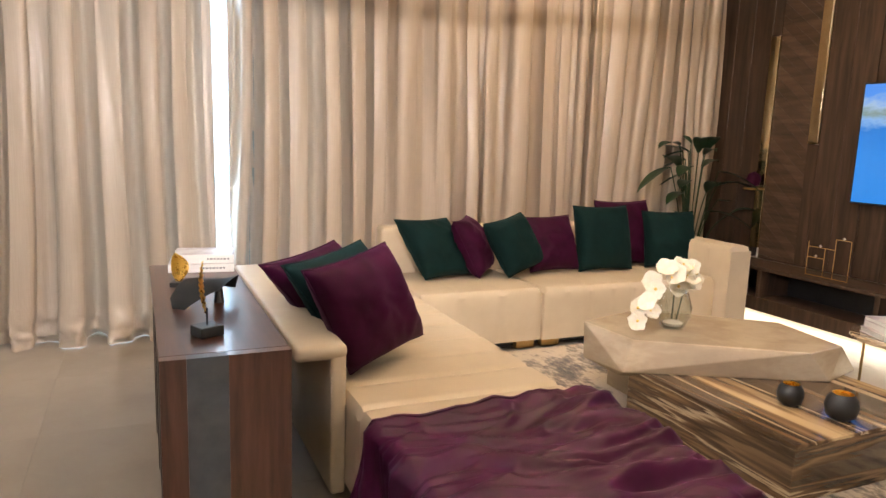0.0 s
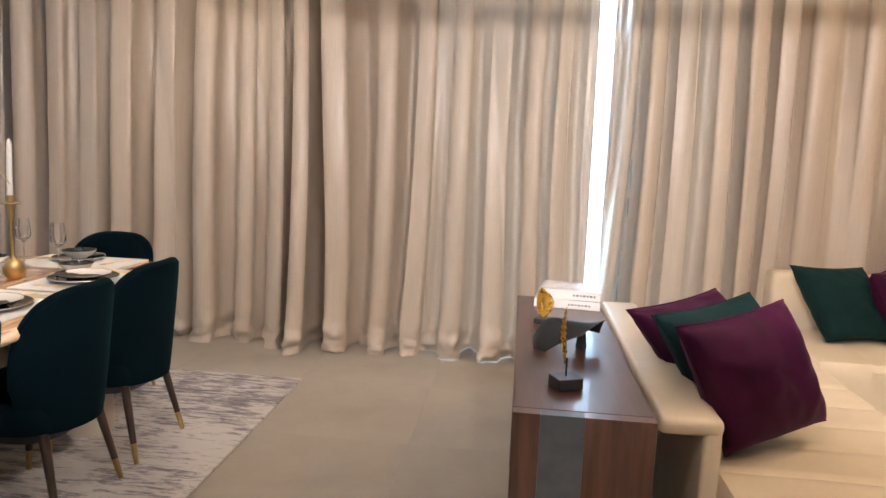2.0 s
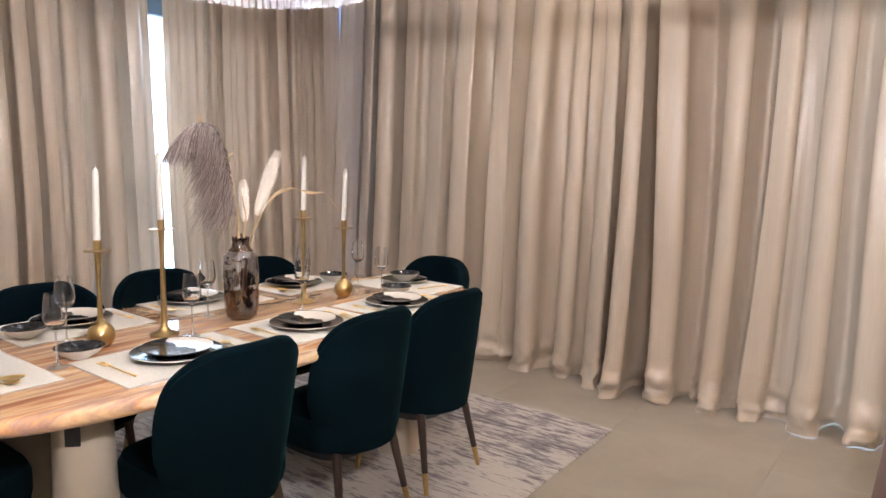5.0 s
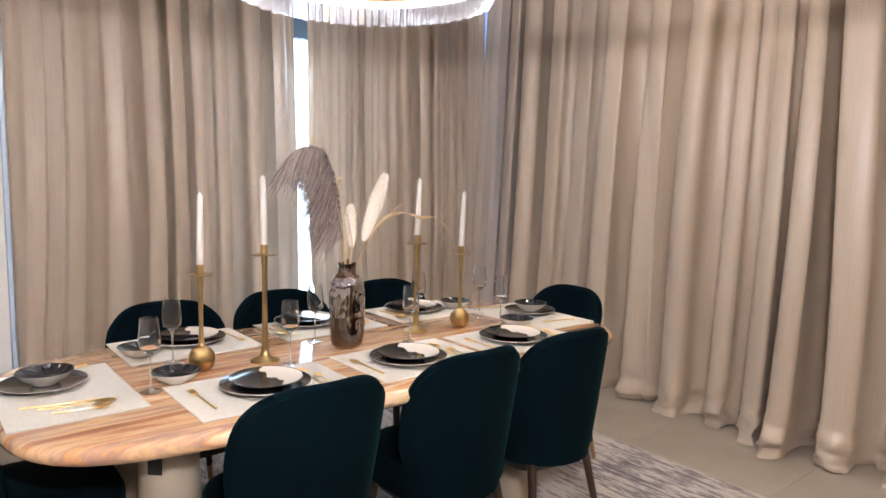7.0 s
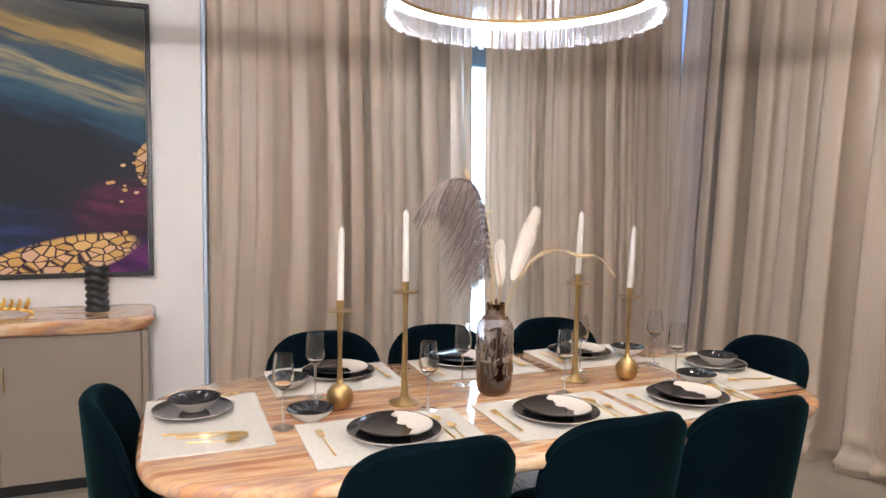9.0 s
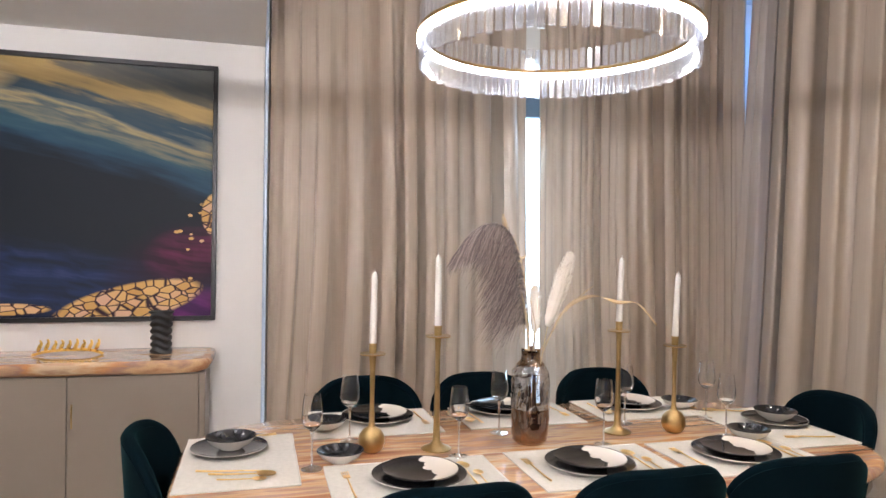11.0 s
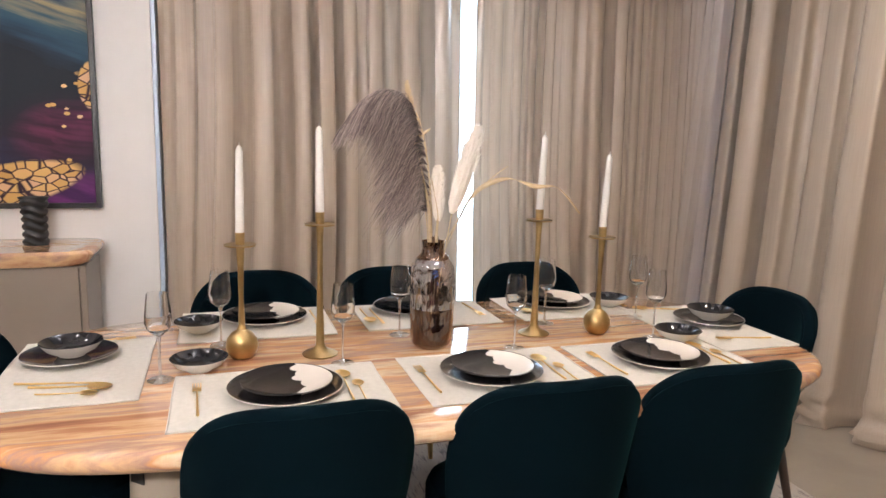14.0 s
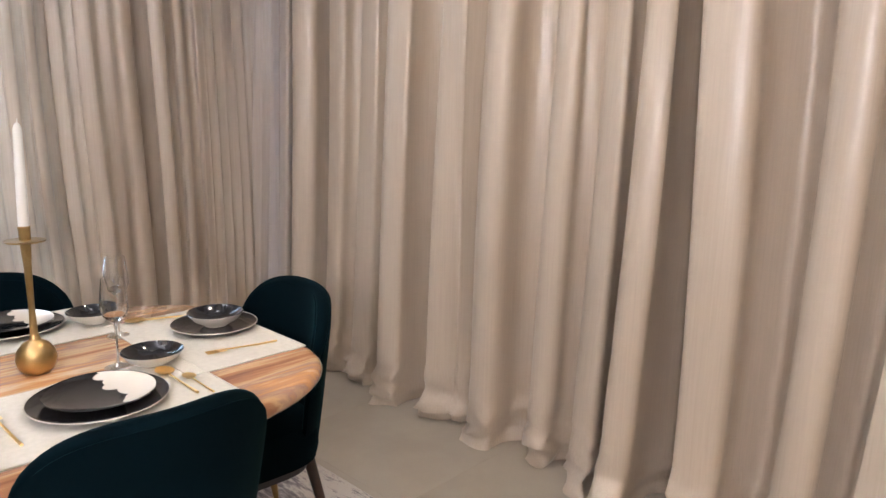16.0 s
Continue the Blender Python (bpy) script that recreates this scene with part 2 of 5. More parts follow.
def split_glaze():
    """Plate glaze: near-black on one side, white on the other, along a scalloped line."""
    m, nodes, links, p = nodes_of("split_glaze")
    co = nodes.new("ShaderNodeTexCoord")
    sep = nodes.new("ShaderNodeSeparateXYZ")
    links.new(co.outputs["Object"], sep.inputs[0])
    n = texture(nodes, links, "Voronoi", 26)
    k = nodes.new("ShaderNodeMath")
    k.operation = "MULTIPLY_ADD"
    k.inputs[1].default_value = -0.05
    links.new(n.outputs[0], k.inputs[0])
    links.new(sep.outputs[1], k.inputs[2])
    links.new(ramp(nodes, links, k.outputs[0], [(0.0, (0.012, 0.011, 0.012)), (0.002, (0.72, 0.66, 0.58))]), p.inputs["Base Color"])
    p.inputs["Roughness"].default_value = 0.12
    return m


def rug_pile(name, cream, grey, dark, stretch):
    m, nodes, links, p = nodes_of(name)
    a = texture(nodes, links, "Noise", 7, stretch, 0.12, Detail=9.0, Roughness=0.75)
    b = texture(nodes, links, "Noise", 1.7, (1, 1, 1), 0.2, Detail=4.0)
    k = nodes.new("ShaderNodeMath")
    k.operation = "MULTIPLY_ADD"
    k.inputs[1].default_value = 0.55
    links.new(b.outputs[0], k.inputs[0])
    links.new(a.outputs[0], k.inputs[2])
    links.new(ramp(nodes, links, k.outputs[0], [(0.62, cream), (0.775, cream), (0.825, grey), (0.93, dark)]), p.inputs["Base Color"])
    p.inputs["Roughness"].default_value = 0.95
    p.inputs["Sheen Weight"].default_value = 0.2
    f = texture(nodes, links, "Noise", 350, (1, 1, 1), Detail=2.0)
    bump(nodes, links, p, f.outputs[0], 0.5, 0.004)
    return m


def tile_stone():
    m, nodes, links, p = nodes_of("floor_stone")
    a = texture(nodes, links, "Noise", 1.3, (1, 1, 1), 0.3, Detail=7.0, Roughness=0.65)
    info = nodes.new("ShaderNodeObjectInfo")
    k = nodes.new("ShaderNodeMath")
    k.operation = "MULTIPLY_ADD"
    k.inputs[1].default_value = 0.10
    links.new(info.outputs["Random"], k.inputs[0])
    links.new(a.outputs[0], k.inputs[2])
    links.new(ramp(nodes, links, k.outputs[0], [(0.35, (0.295, 0.255, 0.205)), (0.6, (0.345, 0.30, 0.245)), (0.8, (0.385, 0.34, 0.28))]), p.inputs["Base Color"])
    r = texture(nodes, links, "Noise", 5, (1, 1, 1), Detail=5.0)
    mr = nodes.new("ShaderNodeMapRange")
    mr.inputs["To Min"].default_value, mr.inputs["To Max"].default_value = 0.28, 0.5
    links.new(r.outputs[0], mr.inputs[0])
    links.new(mr.outputs[0], p.inputs["Roughness"])
    return m


def tv_picture():
    """The bright screen: pale sky over land, then blue sea."""
    m, nodes, links, p = nodes_of("tv_picture")
    co = nodes.new("ShaderNodeTexCoord")
    sep = nodes.new("ShaderNodeSeparateXYZ")
    links.new(co.outputs["Object"], sep.inputs[0])
    n = texture(nodes, links, "Noise", 9, (1, 1, 2.5), 0.2, Detail=8.0)
    k = nodes.new("ShaderNodeMath")
    k.operation = "MULTIPLY_ADD"
    k.inputs[1].default_value = 0.16
    links.new(n.outputs[0], k.inputs[0])
    links.new(sep.outputs[2], k.inputs[2])
    c = ramp(nodes, links, k.outputs[0], [(0.0, (0.03, 0.25, 0.75)), (0.18, (0.02, 0.20, 0.65)), (0.24, (0.25, 0.45, 0.75)), (0.30, (0.22, 0.30, 0.28)), (0.36, (0.35, 0.5, 0.7)), (0.44, (0.08, 0.28, 0.80))])
    p.inputs["Base Color"].default_value = (0.01, 0.01, 0.01, 1)
    p.inputs["Roughness"].default_value = 0.1
    links.new(c, p.inputs["Emission Color"])
    p.inputs["Emission Strength"].default_value = 1.1
    return m




def hair():
    m, nodes, links, p = nodes_of("pampas_hair")
    g = nodes.new("ShaderNodeNewGeometry")
    links.new(ramp(nodes, links, g.outputs["Random Per Island"], [(0.0, (0.075, 0.055, 0.056)), (0.35, (0.17, 0.125, 0.12)), (0.65, (0.36, 0.28, 0.25)), (1.0, (0.66, 0.56, 0.48))]), p.inputs["Base Color"])
    p.inputs["Roughness"].default_value = 0.6
    return m


CURTAIN = curtain_cloth()
SHEER = clear("sheer_voile", (0.62, 0.80, 0.95), 0.04, 0.6)
PLASTER = mat("white_plaster", (0.76, 0.74, 0.71), (0.80, 0.78, 0.75), 3, 0.75, relief=0.05, fine=120)
CEILING = mat("ceiling_paint", (0.78, 0.77, 0.75), (0.82, 0.81, 0.79), 2, 0.85, relief=0.03, fine=150)
GROUT = mat("grout", (0.31, 0.27, 0.22), (0.35, 0.305, 0.25), 40, 0.9)
STONE = tile_stone()
GREEN = mat("green_velvet", (0.0005, 0.0033, 0.0054), (0.0009, 0.0056, 0.0086), 5, 0.95, gloss=0.05, sheen=0.07, tint=(0.10, 0.45, 0.45), relief=0.15, fine=600, sheen_rough=0.3)
GREEN_BRIGHT = mat("teal_velvet", (0.0018, 0.012, 0.0125), (0.0032, 0.019, 0.019), 7, 0.85, gloss=0.15, sheen=0.08, tint=(0.15, 0.5, 0.5), relief=0.15, fine=600)
PURPLE = mat("purple_velvet", (0.020, 0.0016, 0.011), (0.040, 0.003, 0.023), 9, 0.6, gloss=0.10, sheen=0.12, tint=(0.75, 0.22, 0.55), relief=0.15, fine=600)
PLUM = mat("plum_satin_throw", (0.034, 0.0024, 0.020), (0.068, 0.0055, 0.041), 5, 0.40, gloss=0.22, sheen=0.03, tint=(0.8, 0.22, 0.60), relief=0.1, fine=500)
LEATHER = mat("cream_leather", (0.58, 0.48, 0.345), (0.64, 0.54, 0.40), 5, 0.45, relief=0.12, fine=260)
WALNUT = banded("walnut", [(0.30, (0.040, 0.018, 0.012)), (0.5, (0.085, 0.036, 0.024)), (0.65, (0.115, 0.052, 0.035)), (0.8, (0.06, 0.026, 0.018))], 5, 0.28, 0.25, (6, 6, 0.5), coat=0.25)
WALNUT_TOP = banded("walnut_top", [(0.30, (0.030, 0.013, 0.010)), (0.5, (0.060, 0.025, 0.018)), (0.7, (0.085, 0.036, 0.025))], 5, 0.32, 0.25, (6, 0.5, 6), coat=0.2)
PANEL = banded("tv_wall_veneer", [(0.30, (0.022, 0.013, 0.009)), (0.5, (0.050, 0.030, 0.020)), (0.68, (0.085, 0.052, 0.034)), (0.8, (0.04, 0.022, 0.015))], 4, 0.35, 0.3, (6, 6, 0.45))
CHEVRON = banded("chevron_veneer", [(0.30, (0.030, 0.018, 0.012)), (0.5, (0.065, 0.040, 0.026)), (0.68, (0.10, 0.062, 0.040)), (0.8, (0.045, 0.027, 0.018))], 4, 0.35, 0.3, (6, 0.6, 6))
CHEVRON_PALE = banded("pale_chevron_veneer", [(0.30, (0.040, 0.024, 0.016)), (0.5, (0.085, 0.053, 0.035)), (0.68, (0.125, 0.080, 0.052)), (0.8, (0.06, 0.037, 0.025))], 4, 0.33, 0.3, (6, 0.6, 6))
MIRROR_BRASS = mat("mirror_brass", (0.62, 0.50, 0.30), (0.70, 0.57, 0.36), 5, 0.10, 1.0)
SLATE = mat("slate_inlay", (0.055, 0.066, 0.082), (0.085, 0.098, 0.118), 12, 0.4, relief=0.1)
GOLD = mat("gold_leaf", (0.75, 0.48, 0.10), (0.90, 0.62, 0.18), 40, 0.28, 1.0, relief=0.5, fine=120)
BRASS = mat("brushed_brass", (0.42, 0.29, 0.12), (0.54, 0.38, 0.17), 30, 0.30, 1.0, relief=0.06)
CUTLERY = mat("gold_cutlery", (0.86, 0.60, 0.24), (0.93, 0.68, 0.30), 30, 0.34, 1.0)
ONYX = banded("onyx", [(0.28, (0.22, 0.09, 0.055)), (0.38, (0.42, 0.20, 0.10)), (0.45, (0.62, 0.40, 0.21)), (0.50, (0.38, 0.23, 0.17)), (0.54, (0.58, 0.29, 0.12)), (0.60, (0.70, 0.53, 0.34)), (0.66, (0.34, 0.16, 0.10)), (0.76, (0.60, 0.36, 0.18))], 2.3, 0.07, 0.22, (4.2, 0.45, 1.2), turn=0.10, coat=0.5)
MARBLE = banded("brown_marble", [(0.30, (0.020, 0.012, 0.008)), (0.38, (0.075, 0.045, 0.026)), (0.43, (0.20, 0.13, 0.075)), (0.465, (0.045, 0.027, 0.017)), (0.51, (0.14, 0.088, 0.05)), (0.535, (0.55, 0.44, 0.30)), (0.555, (0.06, 0.036, 0.022)), (0.60, (0.24, 0.155, 0.085)), (0.645, (0.60, 0.45, 0.26)), (0.70, (0.58, 0.42, 0.23)), (0.73, (0.10, 0.06, 0.034))], 0.85, 0.12, 0.10, (4.0, 0.22, 4.0), turn=0.0, coat=0.4, fine=2.6)
MARBLE_SIDE = banded("brown_marble_side", [(0.30, (0.020, 0.012, 0.008)), (0.38, (0.075, 0.045, 0.026)), (0.43, (0.20, 0.13, 0.075)), (0.465, (0.045, 0.027, 0.017)), (0.51, (0.14, 0.088, 0.05)), (0.535, (0.55, 0.44, 0.30)), (0.555, (0.06, 0.036, 0.022)), (0.60, (0.24, 0.155, 0.085)), (0.645, (0.60, 0.45, 0.26)), (0.70, (0.58, 0.42, 0.23)), (0.73, (0.10, 0.06, 0.034))], 1.5, 0.12, 0.10, (0.30, 0.30, 5.0), coat=0.4, fine=2.6)
TRAVERTINE = banded("travertine", [(0.3, (0.34, 0.27, 0.20)), (0.5, (0.43, 0.34, 0.24)), (0.62, (0.52, 0.43, 0.31)), (0.75, (0.37, 0.30, 0.225))], 2.0, 0.25, 0.3, (1, 1, 2.5), coat=0.4)
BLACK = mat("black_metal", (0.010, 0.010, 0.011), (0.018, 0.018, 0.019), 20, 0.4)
BLACKSTONE = mat("black_ribbed_stone", (0.012, 0.013, 0.014), (0.022, 0.024, 0.025), 14, 0.45, relief=0.3)
GLAZE_BLACK = mat("black_glaze", (0.010, 0.010, 0.012), (0.022, 0.021, 0.023), 30, 0.10)
GLAZE_WHITE = mat("white_glaze", (0.62, 0.57, 0.50), (0.70, 0.65, 0.58), 20, 0.25)
SPLIT = split_glaze()
LINEN = mat("cream_linen_mat", (0.58, 0.545, 0.475), (0.66, 0.62, 0.55), 60, 0.9, relief=0.6, fine=420)
GLASS = solid_glass()
GLASS_STEM = clear("thick_clear_glass", (0.90, 0.92, 0.93), 0.38, 0.05)
AMBER = clear("amber_glass", (0.48, 0.31, 0.15), 0.12, 0.04)
SMOKE = clear("smoked_grey_glass", (0.62, 0.58, 0.58), 0.34, 0.08)
WATER = clear("vase_glass", (0.93, 0.95, 0.94), 0.05)
WINDOW = clear("window_glass", (0.9, 0.95, 0.97), 0.04)
# the daylight's pale blue in the corner slit is put into this tint
DAYLIGHT_TINTED = clear("daylight_blue_glass", (0.30, 0.50, 0.76), 0.04)
# bluish daylight on the white wall's end is put into this colour
DAYLIT_EDGE = mat("daylit_wall_edge", (0.50, 0.60, 0.74), (0.56, 0.66, 0.80), 6, 0.35)
CRYSTAL = clear("crystal_rods", (0.90, 0.92, 0.96), 0.38, 0.16)
WAX = mat("ivory_wax", (0.68, 0.655, 0.60), (0.72, 0.695, 0.64), 15, 0.4)
LEGWOOD = mat("dark_leg_wood", (0.022, 0.012, 0.009), (0.045, 0.025, 0.018), 14, 0.35, stretch=(3, 3, 0.5))
TAUPE = mat("taupe_lacquer", (0.225, 0.185, 0.145), (0.245, 0.205, 0.165), 2, 0.35)
BEIGE = mat("beige_lacquer", (0.40, 0.34, 0.26), (0.44, 0.38, 0.30), 2, 0.35)
PAMPAS = hair()
STRAW = mat("dried_straw", (0.55, 0.40, 0.22), (0.66, 0.52, 0.32), 25, 0.7)
BARK = mat("brown_dried_stalk", (0.10, 0.055, 0.03), (0.17, 0.095, 0.05), 30, 0.6)
FLUFF = mat("cream_plume", (0.82, 0.74, 0.64), (0.88, 0.82, 0.73), 30, 0.9, sheen=0.3)
LEAF = mat("deep_green_leaf", (0.010, 0.028, 0.012), (0.020, 0.050, 0.020), 9, 0.35)
PETAL = mat("orchid_petal", (0.80, 0.74, 0.56), (0.86, 0.83, 0.74), 30, 0.6)
YOLK = mat("orchid_heart", (0.75, 0.52, 0.10), (0.80, 0.62, 0.2), 30, 0.6)
PAPER = mat("book_paper", (0.66, 0.65, 0.63), (0.72, 0.71, 0.69), 60, 0.7, stretch=(1, 1, 8))
COVER = mat("book_cover", (0.70, 0.68, 0.66), (0.30, 0.22, 0.24), 9, 0.35)
INK = mat("printed_ink", (0.16, 0.16, 0.17), (0.20, 0.20, 0.21), 20, 0.6)
# bluish, as the reflected sky is put into the frame's colour
FRAME = mat("sky_tinted_frame_paint", (0.10, 0.16, 0.24), (0.12, 0.18, 0.27), 10, 0.4)
RUG_D = rug_pile("dining_rug_pile", (0.50, 0.455, 0.42), (0.27, 0.235, 0.24), (0.10, 0.085, 0.10), (1.0, 5.0, 1))
RUG_L = rug_pile("living_rug_pile", (0.55, 0.47, 0.36), (0.30, 0.25, 0.20), (0.09, 0.085, 0.085), (2.2, 1.0, 1))
LED = glow("led_strip", (1.0, 0.94, 0.93), 35.0)
LED_PLINTH = glow("plinth_led", (1.0, 0.88, 0.68), 9.0)
OUTSIDE = glow("bright_haze", (0.74, 0.87, 1.0), 5.0)
SCREEN = tv_picture()
ART = painting()

# ---- builders ----


def part(name, bm, material, parent=None, label="", smooth=False, m=None):
    """Links a bmesh as one mesh object, under its thing or part."""
    me = bpy.data.meshes.new(name)
    bmesh.ops.recalc_face_normals(bm, faces=bm.faces)
    bm.to_mesh(me)
    bm.free()
    me.materials.append(material)
    if smooth:
        me.shade_smooth()
        me.set_sharp_from_angle(angle=radians(40))
    ob = new(name, me)
    ob.parent = parent
    if m is not None:
        ob.matrix_basis = m
    if label:
        ob["label"] = label
    return ob


def thing(name, label, category, m=None, group=""):
    ob = tagged(new(name), label, category, group)
    ob.empty_display_size = 0.1
    if m is not None:
        ob.matrix_basis = m
    return ob


def box(x0, x1, y0, y1, z0, z1, bevel=0.0, segs=2, bm=None):
    bm = bm or bmesh.new()
    r = bmesh.ops.create_cube(bm, size=1, matrix=Matrix.LocRotScale(((x0 + x1) / 2, (y0 + y1) / 2, (z0 + z1) / 2), None, (x1 - x0, y1 - y0, z1 - z0)))
    if bevel:
        edges = list({e for v in r["verts"] for e in v.link_edges})
        bmesh.ops.bevel(bm, geom=edges, offset=bevel, segments=segs, affect="EDGES", profile=0.5)
    return bm


def lathe(profile, n=24, bm=None, at=(0, 0)):
    """Turns a profile of (radius, height) about the upright axis."""
    bm = bm or bmesh.new()
    rings = []
    for r, z in profile:
        if r < 1e-5:
            rings.append([bm.verts.new((at[0], at[1], z))])
        else:
            rings.append([bm.verts.new((at[0] + r * math.cos(2 * math.pi * i / n), at[1] + r * math.sin(2 * math.pi * i / n), z)) for i in range(n)])
    for a, b in zip(rings, rings[1:]):
        for i in range(n):
            j = (i + 1) % n
            if len(a) == 1 and len(b) > 1:
                bm.faces.new((a[0], b[i], b[j]))
            elif len(b) == 1 and len(a) > 1:
                bm.faces.new((a[i], a[j], b[0]))
            elif len(a) > 1:
                bm.faces.new((a[i], a[j], b[j], b[i]))
    return bm


def tube(points, radii, n=8, bm=None, flat=1.0):
    """A tapered tube along points."""
    bm = bm or bmesh.new()
    pts = [Vector(p) for p in points]
    if not isinstance(radii, (list, tuple)):
        radii = [radii] * len(pts)
    side, rings = None, []
    for i, p in enumerate(pts):
        d = (pts[min(i + 1, len(pts) - 1)] - pts[max(i - 1, 0)]).normalized()
        side = (side - d * side.dot(d)).normalized() if side else d.orthogonal().normalized()
        up = d.cross(side)
        rings.append([bm.verts.new(p + radii[i] * (side * math.cos(2 * math.pi * k / n) + flat * up * math.sin(2 * math.pi * k / n))) for k in range(n)])
    for a, b in zip(rings, rings[1:]):
        for k in range(n):
            bm.faces.new((a[k], a[(k + 1) % n], b[(k + 1) % n], b[k]))
    bm.faces.new(rings[0])
    bm.faces.new(rings[-1])
    return bm


def curve(points, n=24):
    """A smooth line through points."""
    p = [Vector(q) for q in points]
    out = []
    for i in range(n + 1):
        u = i / n * (len(p) - 1)
        k = min(int(u), len(p) - 2)
        t = u - k
        a, b, c, d = p[max(k - 1, 0)], p[k], p[k + 1], p[min(k + 2, len(p) - 1)]
        out.append(0.5 * (2 * b + (c - a) * t + (2 * a - 5 * b + 4 * c - d) * t * t + (3 * b - a - 3 * c + d) * t ** 3))
    return out


def sheet(fn, nu, nv, bm=None):
    bm = bm or bmesh.new()
    g = [[bm.verts.new(fn(i / nu, j / nv)) for j in range(nv + 1)] for i in range(nu + 1)]
    for i in range(nu):
        for j in range(nv):
            bm.faces.new((g[i][j], g[i + 1][j], g[i + 1][j + 1], g[i][j + 1]))
    return bm


def prism(outline, levels, bm=None):
    """Stacks scaled copies of an outline: levels of (height, inset)."""
    bm = bm or bmesh.new()
    cx, cy = sum(p[0] for p in outline) / len(outline), sum(p[1] for p in outline) / len(outline)
    rings = []
    for z, inset in levels:
        ring = []
        for x, y in outline:
            d = math.hypot(x - cx, y - cy)
            k = (d - inset) / d
            ring.append(bm.verts.new((cx + (x - cx) * k, cy + (y - cy) * k, z)))
        rings.append(ring)
    n = len(outline)
    for a, b in zip(rings, rings[1:]):
        for i in range(n):
            bm.faces.new((a[i], a[(i + 1) % n], b[(i + 1) % n], b[i]))
    bm.faces.new(rings[0])
    bm.faces.new(rings[-1])
    return bm


def oblong(x0, x1, y0, y1, power=3.2, n=72):
    """A rounded outline between an oval and a rectangle."""
    cx, cy, a, b = (x0 + x1) / 2, (y0 + y1) / 2, (x1 - x0) / 2, (y1 - y0) / 2
    out = []
    for i in range(n):
        t = 2 * math.pi * i / n
        c, s = math.cos(t), math.sin(t)
        out.append((cx + a * math.copysign(abs(c) ** (2 / power), c), cy + b * math.copysign(abs(s) ** (2 / power), s)))
    return out


def hum(a, b=0.0, c=0.0):
    return noise.noise(Vector((a, b, c)))


def structure(name, bm, material, label, category="wall"):
    ob = part(name, bm, material)
    return tagged(ob, label, category, kind="structure")


# ---- the room ----
floor = structure("floor", box(-4.3, 5.2, -3.2, 5.1, -0.12, -0.004), GROUT, "beige stone tile floor with thin joints", "floor")
# window walls to the north and west, each open where the curtains part
bm = box(-4.3, -4.18, 4.95, 5.1, 0, H)
box(-3.5, -0.6, 4.95, 5.1, 0, H, bm=bm)
box(1.7, 5.2, 4.95, 5.1, 0, H, bm=bm)
box(-0.6, 1.7, 4.95, 5.1, 2.75, H, bm=bm)
box(-4.18, -3.5, 4.95, 5.1, 3.2, H, bm=bm)
structure("wall_north", bm, PLASTER, "white plaster wall behind the long curtains")
bm = box(-4.3, -4.18, 1.36, 2.5, 0, H)
box(-4.3, -4.18, 3.7, 4.95, 0, H, bm=bm)
box(-4.3, -4.18, 2.5, 3.7, 2.75, H, bm=bm)
structure("wall_west", bm, PLASTER, "white plaster wall behind the dining curtains")
structure("wall_painting", box(-4.3, -4.0, -3.2, 1.358, 0, H), PLASTER, "plain white plaster wall with a framed painting")
# strip added for the wall's daylit end, its blue glow painted in
structure("trim", box(-4.05, -3.992, 1.361, 1.383, 0, H, 0.004), DAYLIT_EDGE, "wall edge strip beside the curtain, bluish daylight put into its colour", "trim")
structure("wall_south", box(-4.3, 5.2, -3.35, -3.203, 0, H), PLASTER, "plain white wall behind the walk")
structure("wall_east", box(5.05, 5.2, -3.2, 4.947, 0, H), PLASTER, "wall behind the veneered panels")
structure("ceiling", box(-4.3, 5.2, -3.35, 5.1, H + 0.003, H + 0.12), CEILING, "white painted ceiling", "ceiling")
structure("ceiling_bulkhead", box(-3.997, -2.2, -3.2, 1.36, 2.62, H), CEILING, "lowered white ceiling by the painting", "ceiling")


def window(name, m, width, bar=True, glass=None):
    glass = glass or WINDOW
    w = tagged(new(name), "tall window behind parted curtains", "window", kind="structure")
    w.matrix_basis = m
    part("pane", box(-width / 2, width / 2, -0.006, 0.006, 0.05, 2.36), glass, w).visible_shadow = False
    part("pane", box(-width / 2, width / 2, -0.006, 0.006, 2.42, 3.18 if glass is not WINDOW else 2.72), glass, w).visible_shadow = False
    if bar:
        part("transom", box(-width / 2, width / 2, -0.03, 0.03, 2.36, 2.50, 0.004), FRAME, w)
    for s in (-1, 1):
        part("frame_post", box(s * width / 2 - 0.03, s * width / 2 + 0.03, -0.03, 0.03, 0.0, 2.74, 0.004), FRAME, w)
    part("sill", box(-width / 2, width / 2, -0.04, 0.04, 0.0, 0.05, 0.004), FRAME, w)


window("window_1", pose(0.55, 5.02, 0), 2.2, False)
window("window_3", pose(-3.84, 5.02, 0), 0.66, False, DAYLIGHT_TINTED)
window("window_2", pose(-4.24, 3.1, 0, 0, 0, 90), 1.1)
structure("backdrop", box(-5.2, 4, 5.9, 5.95, -1, 4), OUTSIDE, "bright hazy daylight outside the window", "backdrop")
structure("backdrop_west", box(-5.35, -5.3, 0.5, 5.5, -1, 4), OUTSIDE, "bright hazy daylight outside the window", "backdrop")


